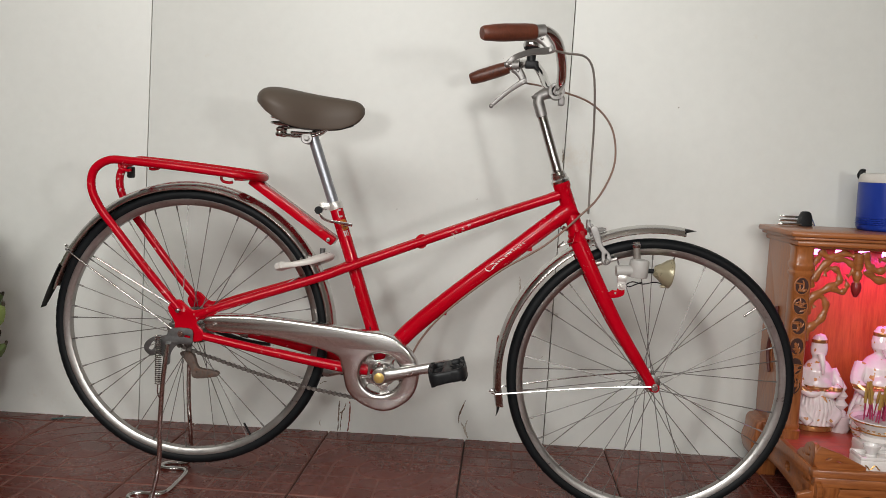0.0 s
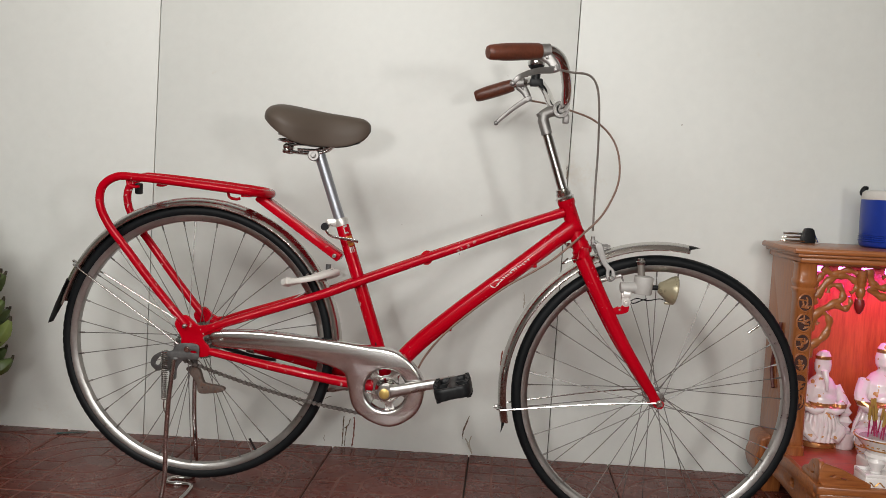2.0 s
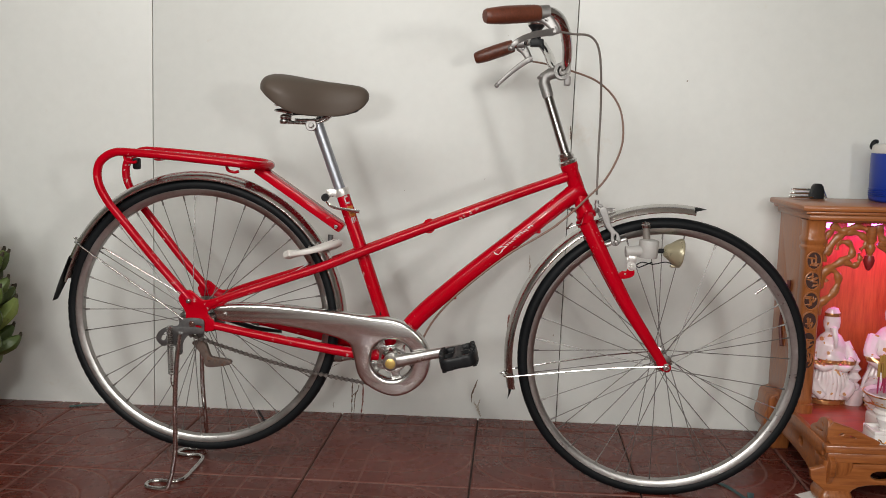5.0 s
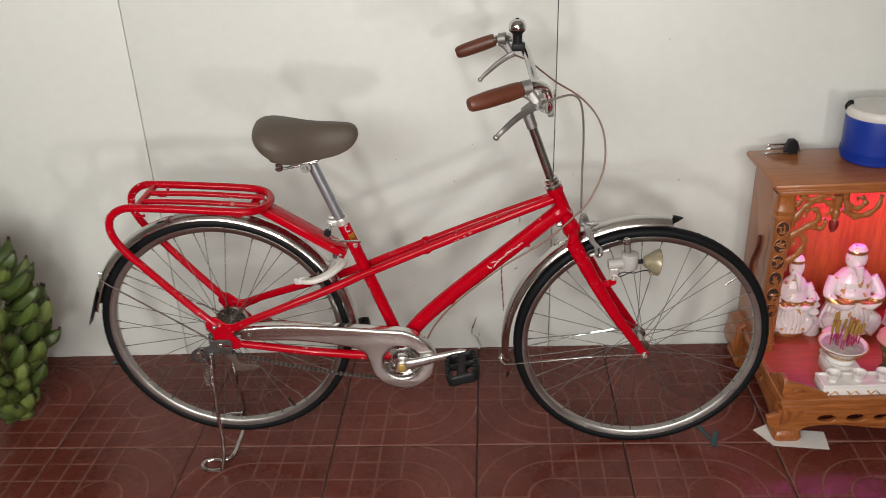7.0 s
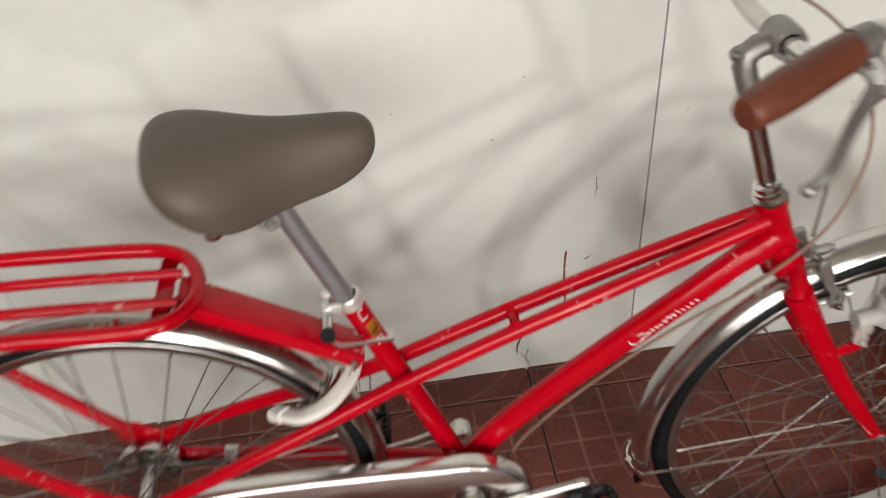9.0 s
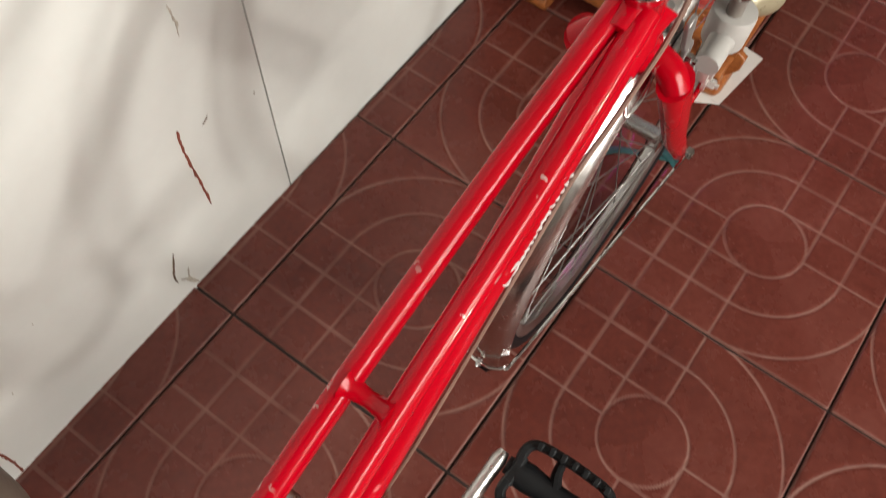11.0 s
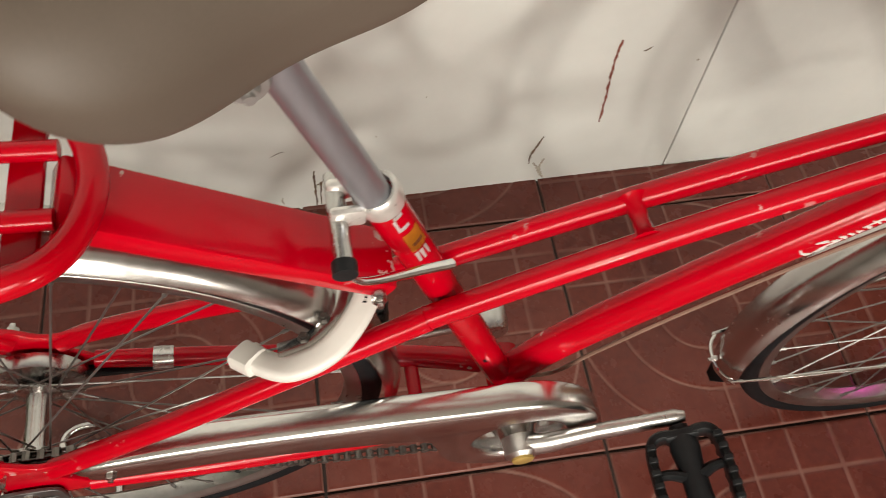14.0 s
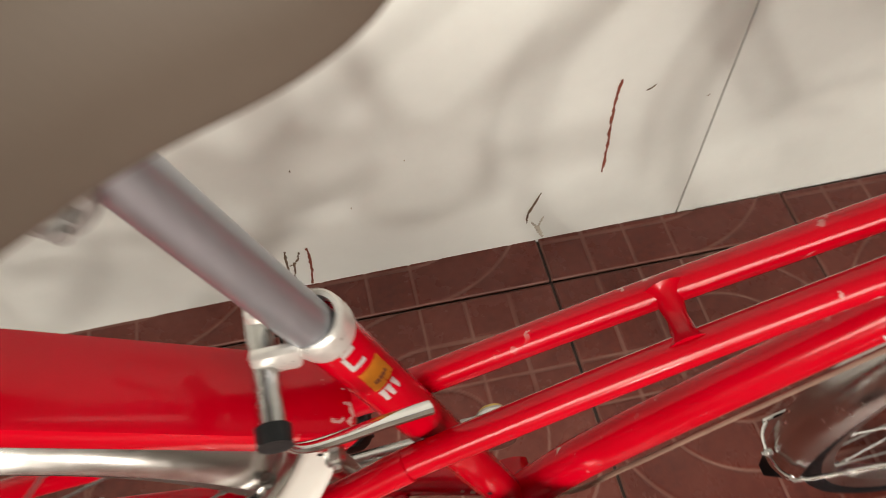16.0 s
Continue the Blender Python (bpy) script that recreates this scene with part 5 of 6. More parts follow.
bm = box(bmesh.new(), (1.478, 0.192, 0.692), (2.19, 0.462, 0.708), 0.006)
box(bm, (1.490, 0.200, 0.684), (2.178, 0.460, 0.692), 0.002)
part("top_board", bm, TEAK, shrine, "flat teak top board with a rounded edge")
slab("top_moulding", (1.500, 0.208, 0.668), (2.165, 0.456, 0.684), TEAK, shrine, 0.005)
slab("back_panel", (1.515, 0.440, 0.150), (2.15, 0.452, 0.668), BACKBOARD, shrine, 0.001, "orange-red stained back panel")
for x in (SX0, SX1 - 0.020):
    # side panel with a carved, pierced medallion
    outl = [(SY0 + 0.030, 0.150), (SY1, 0.150), (SY1, 0.668), (SY0 + 0.030, 0.668)]
    holes = []
    for (cy, cz, a, b) in ((0.345, 0.430, 0.006, 0.020), (0.365, 0.400, 0.007, 0.018), (0.335, 0.385, 0.006, 0.016), (0.352, 0.350, 0.007, 0.020), (0.340, 0.315, 0.006, 0.015), (0.362, 0.325, 0.005, 0.016), (0.350, 0.465, 0.005, 0.014)):
        holes.append([(cy + a * math.cos(t), cz + b * math.sin(t)) for t in np.linspace(0, 2 * math.pi, 13)[:-1]])
    YZ = Matrix(((0, 0, 1, 0), (1, 0, 0, 0), (0, 1, 0, 0), (0, 0, 0, 1)))
    part("side_panel", plate([outl] + holes, 0.014, 0.002, "side_panel", Matrix.Translation((x + 0.010, 0, 0)) @ YZ), TEAKUP, shrine, "teak side panel with a pierced carving")
    part("carved_relief", tube([(x - 0.001 if x < 1.8 else x + 0.021, 0.350 + 0.022 * math.sin(t * 5), 0.30 + 0.19 * t) for t in np.linspace(0, 1, 14)], 0.005, 8, 3), surf("dark_carving", (0.10, 0.022, 0.018), 0.5, 0, 0.3, 90, 20, 0.2) if x < 1.8 else TEAKUP, shrine)


def post(x, y):
    """A squared column with rounded corners: plinth, shaft with round medallions carved over dark painted discs, ringed
    capital.
    """
    bmx = bmesh.new()
    steps = [(0.150, 0.029), (0.172, 0.029), (0.176, 0.025), (0.186, 0.027), (0.192, 0.0245), (0.585, 0.0245), (0.590, 0.028), (0.597, 0.0285), (0.602, 0.0245), (0.612, 0.029), (0.620, 0.0295), (0.626, 0.0255), (0.660, 0.0255), (0.668, 0.030)]
    corner = [(math.copysign(abs(math.cos(t)) ** 0.5, math.cos(t)), math.copysign(abs(math.sin(t)) ** 0.5, math.sin(t))) for t in np.linspace(0, 2 * math.pi, 25)[:-1]]
    sweep(bmx, [(x, y, z) for z, r in steps], [r for z, r in steps], 24, up=(0, 1, 0), shape=corner)
    p = part("post", bmx, TEAKUP, shrine, "squared teak corner post with carved medallions over dark painted discs")
    face = y - 0.0243
    for k in range(6):
        z = 0.562 - 0.0535 * k
        # dark disc painted for the shade inside a cut-out; the post is solid
        part("post_medallion", lathe(bmesh.new(), [(0, 0), (0.0185, 0), (0.0185, 0.0012), (0, 0.0012)], Matrix.Translation((x - 0.002, face, z)) @ pose(0, 0, 0, 90) @ Matrix.Diagonal((1, 1.25, 1, 1)), 20), CUTSHADE, p, "dark disc painted as cut-out shade behind the carving")
        for q in range(9):
            cx, cz = x - 0.002 + random.uniform(-0.009, 0.009), z + random.uniform(-0.013, 0.013)
            a = random.choice((0, 90, 20, 70, 110)) + random.uniform(-10, 10)
            hl = random.uniform(0.006, 0.011)
            dx, dz = hl * math.cos(radians(a)), hl * math.sin(radians(a))
            part("post_carving", tube([(cx - dx, face - 0.0022, cz - dz), (cx + 0.002, face - 0.0032, cz), (cx + dx, face - 0.0022, cz + dz)], [0.0014, 0.0021, 0.0023, 0.0020, 0.0014], 8, 2), TEAKUP, p)
        part("post_ring", tube([(x - 0.002 + 0.0188 * math.cos(t), face - 0.0006, z + 0.0235 * math.sin(t)) for t in np.linspace(0, 2 * math.pi, 13)[:-1]], 0.0022, 8, 2, closed=True), TEAKUP, p)


post(1.527, 0.245)
post(2.138, 0.245)

# pierced valance: leaf scrolls hung from the top with drop finials
val = part("valance", box(bmesh.new(), (1.550, 0.236, 0.660), (2.115, 0.250, 0.672), 0.003), TEAK, shrine, "pierced carved teak valance")
for mirror in (0, 1):
    def mx(x):
        return 3.665 - (x - 0.040) if mirror else x - 0.040
    for pts, r0, r1 in (
            ([(1.588, 0.400), (1.600, 0.430), (1.628, 0.455), (1.640, 0.495), (1.622, 0.520), (1.602, 0.505), (1.610, 0.488)], 0.010, 0.004),
            ([(1.588, 0.470), (1.600, 0.510), (1.640, 0.540), (1.668, 0.560), (1.660, 0.590), (1.634, 0.592), (1.630, 0.572)], 0.010, 0.004),
            ([(1.600, 0.560), (1.625, 0.600), (1.655, 0.620), (1.690, 0.612), (1.702, 0.590), (1.688, 0.574)], 0.009, 0.004),
            ([(1.650, 0.545), (1.676, 0.532), (1.690, 0.548), (1.684, 0.566)], 0.008, 0.003),
            ([(1.612, 0.640), (1.640, 0.622), (1.672, 0.636), (1.700, 0.628)], 0.008, 0.005),
            ([(1.596, 0.540), (1.592, 0.580), (1.604, 0.610), (1.620, 0.630)], 0.008, 0.005),
            ([(1.730, 0.640), (1.742, 0.604), (1.770, 0.592), (1.790, 0.606), (1.782, 0.624), (1.766, 0.620)], 0.009, 0.004),
            ([(1.735, 0.595), (1.765, 0.570), (1.800, 0.572), (1.826, 0.596), (1.832, 0.630)], 0.009, 0.005)):
        n = len(pts)
        path = spline([(mx(x), 0.243, z + 0.016) for x, z in pts], 5)
        part("leaf_scroll", sweep(bmesh.new(), path, [1.25 * r0 + (1.3 * r1 - 1.25 * r0) * (i / (len(path) - 1)) + 0.0022 * math.sin(i * 1.3) for i in range(len(path))], 10, flat=0.55, up=(0, 1, 0)), TEAK, val)
for x in (1.673, 1.992):
    prof = [(0, -0.118), (0.005, -0.116), (0.011, -0.104), (0.013, -0.092), (0.010, -0.080), (0.007, -0.076), (0.011, -0.068), (0.013, -0.056), (0.009, -0.048), (0.013, -0.040), (0.013, -0.004), (0, 0)]
    f = part("drop_finial", lathe(bmesh.new(), [(r, z + 0.655) for r, z in prof], Matrix.Translation((x, 0.243, 0)), 16), TEAK, val)
    part("finial_tip", lathe(bmesh.new(), [(0, 0.535), (0.0055, 0.538), (0.0118, 0.552), (0.0138, 0.563), (0.0106, 0.5755), (0, 0.577)], Matrix.Translation((x, 0.243, 0)), 16), surf("red_lacquer", (0.25, 0.02, 0.02), 0.35, 0, 0.2, 60, 20, 0.05) if x < 1.8 else TEAK, f)

# stepped base with its carved apron and feet
slab("deck", (1.50, -0.010, 0.132), (2.15, 0.455, 0.150), REDBOARD, shrine, 0.004, "red-stained shrine deck")
slab("front_rail", (1.495, -0.024, 0.134), (2.165, 0.004, 0.154), TEAK, shrine, 0.004)
slab("lower_rail", (1.503, -0.019, 0.110), (2.157, 0.004, 0.134), TEAK, shrine, 0.003)
for x in (1.497, 2.147):
    slab("side_rail", (x, 0.004, 0.118), (x + 0.016, 0.440, 0.153), TEAK, shrine, 0.004)
apron = smooth2([(1.515, 0.100), (2.14, 0.100), (2.14, 0.030), (2.11, 0.022), (2.08, 0.050), (2.00, 0.058), (1.83, 0.040), (1.66, 0.058), (1.58, 0.050), (1.55, 0.022), (1.515, 0.030)], 4)
holes = [[(cx + a * math.cos(t), 0.078 + b * math.sin(t)) for t in np.linspace(0, 2 * math.pi, 13)[:-1]] for cx, a, b in ((1.635, 0.030, 0.015), (1.715, 0.030, 0.016), (1.785, 0.024, 0.014), (1.875, 0.024, 0.014), (1.945, 0.030, 0.016), (2.02, 0.030, 0.015))]
part("apron", plate([apron] + holes, 0.016, 0.003, "apron", Matrix.Translation((0, -0.006, 0)) @ XZ), TEAK, shrine, "carved teak apron with pierced scrolls")
YZ = Matrix(((0, 0, 1, 0), (1, 0, 0, 0), (0, 1, 0, 0), (0, 0, 0, 1)))
side_apron = smooth2([(0.00, 0.132), (0.45, 0.132), (0.45, 0.045), (0.41, 0.030), (0.37, 0.058), (0.25, 0.066), (0.12, 0.056), (0.05, 0.036), (0.00, 0.040)], 4)
cut = [[(0.16 + 0.018 * math.cos(t), 0.095 + 0.016 * math.sin(t)) for t in np.linspace(0, 2 * math.pi, 13)[:-1]], [(0.30 + 0.022 * math.cos(t), 0.092 + 0.012 * math.sin(t)) for t in np.linspace(0, 2 * math.pi, 13)[:-1]]]
for x in (1.512, 2.138):
    part("side_apron", plate([side_apron] + cut, 0.014, 0.003, "side_apron", Matrix.Translation((x, 0, 0)) @ YZ), TEAK, shrine, "carved side apron of the shrine base")


def corner_leg(x, s):
    """A thick squared leg whose faces swell and draw in, on a rolled toe."""
    steps = [(0.112, 0.036), (0.100, 0.0365), (0.084, 0.034), (0.068, 0.030), (0.052, 0.0285), (0.040, 0.030), (0.034, 0.034), (0.028, 0.038), (0.016, 0.041), (0.006, 0.038), (0.001, 0.034)]
    corner = [(math.copysign(abs(math.cos(t)) ** 0.35, math.cos(t)), math.copysign(abs(math.sin(t)) ** 0.35, math.sin(t))) for t in np.linspace(0, 2 * math.pi, 33)[:-1]]
    bmx = sweep(bmesh.new(), [(x, 0.018, z) for z, r in steps], [r for z, r in steps], 32, up=(0, 1, 0), shape=corner)
    part("foot", bmx, TEAKUP, shrine, "thick swelling carved shrine leg")


corner_leg(1.533, -1)
corner_leg(2.127, 1)
for x, s in ((1.500, -1), (2.150, 1)):
    prof = smooth2([(0.040, 0.0), (0.006, 0.0), (-0.006, 0.014), (0.004, 0.034), (-0.014, 0.052), (-0.022, 0.086), (-0.014, 0.116), (-0.012, 0.142), (0.0, 0.150), (0.040, 0.150)], 4)
    part("rear_foot", plate([[(x - s * px, pz + 0.001) for px, pz in prof]], 0.100, 0.006, "rear_foot", Matrix.Translation((0, 0.400, 0)) @ XZ), TEAKUP, shrine, "bulging carved bracket foot by the wall")


def leaf_hole(cx, cz, a, b, turn):
    return [(cx + a * math.cos(t) * math.cos(turn) - b * math.sin(t) * math.sin(turn), cz + a * math.cos(t) * math.sin(turn) + b * math.sin(t) * math.cos(turn)) for t in np.linspace(0, 2 * math.pi, 11)[:-1]]


for x, s in ((1.512, 1), (2.148, -1)):
    # low carved railing that turns the deck's front corner
    front = [(x + s * px, pz) for px, pz in smooth2([(0.0, 0.154), (-0.002, 0.202), (0.020, 0.200), (0.050, 0.190), (0.082, 0.174), (0.110, 0.156)], 3)]
    part("corner_railing", plate([front, leaf_hole(x + s * 0.022, 0.178, 0.010, 0.004, 0.4 * s), leaf_hole(x + s * 0.048, 0.172, 0.010, 0.0035, -0.3 * s)], 0.010, 0.002, "corner_railing", Matrix.Translation((0, -0.006, 0)) @ XZ), TEAK, shrine, "carved railing sloping down along the deck's front")
    back = smooth2([(0.0, 0.154), (-0.004, 0.202), (0.012, 0.210), (0.030, 0.204), (0.046, 0.196), (0.060, 0.180), (0.080, 0.172), (0.094, 0.154)], 3)
    part("corner_railing", plate([back, leaf_hole(0.022, 0.190, 0.009, 0.004, 0.6), leaf_hole(0.030, 0.172, 0.012, 0.004, -0.3), leaf_hole(0.058, 0.168, 0.009, 0.003, 0.3)], 0.012, 0.002, "corner_railing", Matrix.Translation((x - s * 0.004, 0, 0)) @ YZ), TEAKUP, shrine, "carved leaf railing along the deck's side")
# magenta light strip under the top
led = thing("led_strip", "glowing magenta light strip under the shrine top", "light strip")
part("strip_body", box(bmesh.new(), (1.56, 0.300, 0.656), (2.11, 0.312, 0.666), 0.002), LOCKWHITE, led)
for k in range(9):
    part("led", box(bmesh.new(), (1.572 + 0.0615 * k, 0.290, 0.640), (1.600 + 0.0615 * k, 0.300, 0.656), 0.003), LED, led)
glow = bpy.data.lights.new("led_glow", "AREA")
glow.shape, glow.size, glow.size_y, glow.energy, glow.color = "RECTANGLE", 0.46, 0.03, 1.35, (1.0, 0.10, 0.75)
ob = new("led_glow", glow)
ob.matrix_world = look((1.835, 0.345, 0.640), (1.835, 0.345, 0.2))


# ---- figures and offerings ----
def figure(name, x, y, h, w, material, label, m_extra=None):
    """A plain seated figurine: robe, rounded body and head in one mesh."""
    bmx = bmesh.new()
    t = Matrix.Translation((x, y, 0.150)) @ Matrix.Diagonal((w, w * 0.75, h, 1))
    lathe(bmx, [(0, 0), (0.50, 0), (0.52, 0.05), (0.46, 0.07), (0.50, 0.12), (0.50, 0.22), (0.44, 0.30), (0.40, 0.42), (0.42, 0.52), (0.38, 0.62), (0.26, 0.70), (0.15, 0.735), (0.15, 0.75), (0.20, 0.79), (0.215, 0.85), (0.19, 0.91), (0.20, 0.93), (0.13, 0.985), (0, 1.0)], t, 22)
    for s in (-1, 1):
        sweep(bmx, spline([t @ Vector((s * 0.36, 0, 0.63)), t @ Vector((s * 0.50, -0.25, 0.48)), t @ Vector((s * 0.30, -0.50, 0.40)), t @ Vector((s * 0.06, -0.50, 0.42))], 5), [0.13 * w, 0.08 * w], 10)
        sweep(bmx, spline([t @ Vector((s * 0.18, -0.2, 0.20)), t @ Vector((s * 0.45, -0.38, 0.20)), t @ Vector((s * 0.25, -0.62, 0.10))], 5), [0.20 * w, 0.11 * w], 10)
    for k in range(15):  # folds of the robe
        a = math.pi * (1.02 + 0.96 * k / 14)
        sweep(bmx, spline([t @ Vector((0.36 * math.cos(a), 0.46 * math.sin(a), 0.40)), t @ Vector((0.50 * math.cos(a + 0.1), 0.56 * math.sin(a + 0.1), 0.24)), t @ Vector((0.52 * math.cos(a - 0.05), 0.60 * math.sin(a - 0.05), 0.07))], 4), [0.030 * w, 0.055 * w], 8)
    bmesh.ops.create_icosphere(bmx, subdivisions=3, radius=0.5, matrix=t @ Matrix.Translation((0, -0.22, 0.46)) @ Matrix.Diagonal((0.66, 0.62, 0.26, 1)))
    bmesh.ops.create_icosphere(bmx, subdivisions=2, radius=0.5, matrix=t @ Matrix.Translation((0.40, -0.42, 0.44)) @ Matrix.Diagonal((0.26, 0.26, 0.14, 1)))
    sweep(bmx, spline([t @ Vector((-0.03, -0.30, 0.80)), t @ Vector((0, -0.42, 0.70)), t @ Vector((0.02, -0.44, 0.60))], 4), [0.10 * w, 0.03 * w], 8)
    fig = part(name, bmx, material, None)
    fuse = fig.modifiers.new("fuse", "REMESH")
    fuse.mode, fuse.voxel_size, fuse.use_smooth_shade = "VOXEL", 0.0022, True
    return tagged(fig, label, "figurine", "porcelain figurines in the shrine")


figure("figurine", 1.628, 0.330, 0.270, 0.108, FIGWARE, "white glazed porcelain figurine with a gilt base")
figure("figurine", 1.800, 0.330, 0.300, 0.150, FIGWARE, "larger white and gilt porcelain figurine behind the incense bowl")
figure("figurine", 1.980, 0.330, 0.260, 0.115, FIGWARE, "small white and gilt porcelain figurine in the shrine")


def vessel(name, prof, x, y, z, material, label, category, group=""):
    ob = part(name, lathe(bmesh.new(), prof, Matrix.Translation((x, y, z)), 28), material, None)
    return tagged(ob, label, category, group)


jar_ob = vessel("porcelain_jar", [(0, 0), (0.028, 0), (0.030, 0.006), (0.022, 0.012), (0.030, 0.026), (0.036, 0.046), (0.034, 0.062), (0.030, 0.070), (0.032, 0.074), (0.018, 0.088), (0.006, 0.094), (0, 0.098)], 1.712, 0.200, 0.150, PORCELAIN, "white porcelain lidded jar with gilt pattern", "jar")
vase = vessel("pagoda_ornament", [(0, 0), (0.016, 0), (0.017, 0.010), (0.010, 0.016), (0.020, 0.030), (0.010, 0.044), (0.018, 0.056), (0.009, 0.068), (0.014, 0.078), (0.006, 0.090), (0, 0.100)], 1.694, 0.320, 0.195, PINKWARE, "small tiered white and gilt ornament", "ornament")
vessel("ornament_stand", [(0, 0), (0.026, 0), (0.030, 0.010), (0.026, 0.030), (0.030, 0.045), (0, 0.045)], 1.694, 0.320, 0.150, PINKWARE, "round white and gilt ornament stand", "stand")
bowl_stand = tagged(part("bowl_stand", box(bmesh.new(), (1.655, 0.070, 0.150), (1.745, 0.150, 0.190), 0.006), PORCELAIN, None), "square white porcelain stand with gilt dragons", "stand")
bowl = vessel("incense_bowl", [(0, 0), (0.036, 0), (0.040, 0.008), (0.034, 0.016), (0.046, 0.034), (0.062, 0.050), (0.066, 0.056), (0.063, 0.060), (0.055, 0.052), (0, 0.048)], 1.700, 0.110, 0.190, PORCELAIN, "wide white porcelain incense bowl full of ash", "bowl")
part("ash_bed", lathe(bmesh.new(), [(0, 0.262 - 0.2), (0.03, 0.058), (0.056, 0.0525)], Matrix.Translation((1.700, 0.110, 0.190)), 24), ASH, bowl, "grey incense ash")
for k in range(26):
    a, r = random.uniform(0, 6.28), 0.042 * math.sqrt(random.random())
    x, y, h = 1.700 + r * math.cos(a), 0.110 + 0.8 * r * math.sin(a), random.uniform(0.060, 0.095)
    tip = Vector((x + random.uniform(-0.012, 0.012), y + random.uniform(-0.01, 0.01), 0.245 + h))
    base = Vector((x, y, 0.245))
    st = thing("joss_stick", "burnt joss stick standing in the incense bowl", "incense stick", "joss sticks in the bowl")
    part("stick", sweep(bmesh.new(), [base, tip], 0.0016, 6), JOSS, st)
    part("paste", sweep(bmesh.new(), [base.lerp(tip, 0.55), tip], 0.0036, 6), JOSSTIP, st)
tray = thing("porcelain_tray", "long white porcelain offering tray with gilt dragons", "tray")
part("tray_body", box(bmesh.new(), (1.612, -0.006, 0.150), (1.900, 0.060, 0.178), 0.004), PORCELAIN, tray)
for lo, hi in (((1.612, -0.006, 0.177), (1.900, 0.000, 0.186)), ((1.612, 0.054, 0.177), (1.900, 0.060, 0.186)), ((1.612, 0.000, 0.177), (1.618, 0.054, 0.186)), ((1.894, 0.000, 0.177), (1.900, 0.054, 0.186))):
    part("tray_edge", box(bmesh.new(), lo, hi, 0.002), PORCELAIN, tray)
for k in range(5):
    part("gilt_pattern", tube([(1.640 + 0.055 * k + 0.018 * t, -0.0068, 0.162 + 0.005 * math.sin(5 * t)) for t in np.linspace(-1, 1, 9)], 0.0016, 6, 2), GOLD, tray)
for k in range(4):
    c = vessel("offering_cup", [(0, 0), (0.012, 0), (0.013, 0.004), (0.010, 0.007), (0.019, 0.024), (0.021, 0.030), (0.0185, 0.029), (0.012, 0.010), (0, 0.009)], 1.650 + 0.068 * k, 0.027, 0.178, PORCELAIN, "small white porcelain offering cup", "cup", "offering cups on the tray")
lotus = thing("lotus_ornament", "pink lotus ornament in a green glazed cup", "ornament", m=Matrix.Translation((1.845, 0.110, 0.150)))
part("cup", lathe(bmesh.new(), [(0, 0), (0.024, 0), (0.028, 0.006), (0.020, 0.016), (0.026, 0.050), (0.036, 0.078), (0.040, 0.092), (0, 0.092)], None, 24), BEADGREEN, lotus)
part("flower", lathe(bmesh.new(), [(0, 0.150), (0.012, 0.149), (0.030, 0.140), (0.046, 0.120), (0.050, 0.105), (0.040, 0.093), (0, 0.092)], None, 24), surf("pink_lotus_glaze", (0.72, 0.30, 0.28), 0.3, 0, 0.15, 40, 10, 0.05), lotus)

# ---- on the shrine's top ----
jug = thing("water_jug", "blue plastic water jug with a white lid on the shrine top", "jug", m=Matrix.Translation((1.803, 0.365, 0.708)) @ Matrix.Diagonal((0.97, 0.97, 0.90, 1)))
part("body", lathe(bmesh.new(), [(0, 0), (0.080, 0), (0.086, 0.004), (0.0885, 0.010), (0.0905, 0.080), (0.0910, 0.140), (0.090, 0.146), (0, 0.146)], None, 40), BLUE, jug)
part("lid", lathe(bmesh.new(), [(0, 0.146), (0.0915, 0.146), (0.0925, 0.150), (0.0915, 0.166), (0.086, 0.172), (0.060, 0.175), (0, 0.176)], None, 40), LOCKWHITE, jug, "white plastic lid")
part("handle", tube([(-0.080, 0.02, 0.152), (-0.089, 0.02, 0.166), (-0.083, 0.02, 0.180), (-0.074, 0.02, 0.180)], 0.007, 10, 5, flat=0.7), BLACK, jug, "black plastic handle tab")
for k in range(4):
    part("rib", lathe(bmesh.new(), [(0.0880, 0), (0.0922, 0.0015), (0.0880, 0.003)], Matrix.Translation((0, 0, 0.018 + 0.006 * k)), 40), BLUE, jug)
clampt = thing("clamp_tool", "small black and silver clamp lying on the shrine top", "clamp", m=Matrix.Translation((1.580, 0.430, 0.708)))
part("jaw", plate([smooth2([(-0.012, 0.0), (0.020, 0.0), (0.016, 0.036), (0.002, 0.040), (-0.006, 0.034)], 3)], 0.020, 0.002, "jaw", Matrix.Translation((0.012, 0, 0)) @ XZ), BLACK, clampt)
for k in range(3):
    part("bar", box(bmesh.new(), (-0.062 + 0.006 * k, -0.014 + 0.010 * k, 0.002 + 0.010 * k), (0.004, -0.006 + 0.010 * k, 0.008 + 0.010 * k), 0.0015), CHROME, clampt)
part("screw", tube([(0.030, 0, 0.036), (0.036, 0, 0.018), (0.044, 0, 0.002)], 0.0035, 8, 3), CHROME, clampt)

# paper under the shrine's foot, and scraps on the floor
bm = bmesh.new()
for lo, hi, rz, z in (((-0.035, -0.03, 0), (0.115, 0.045, 0.0016), -8, 0.0010), ((-0.045, -0.005, 0), (0.05, 0.075, 0.0014), 28, 0.0002)):
    box(bm, lo, hi, 0.0, Matrix.Translation((1.530, -0.008, z)) @ pose(0, 0, 0, 0, 0, rz))
tagged(part("paper_sheet", bm, PAPER, None), "folded white paper under the shrine foot", "paper")


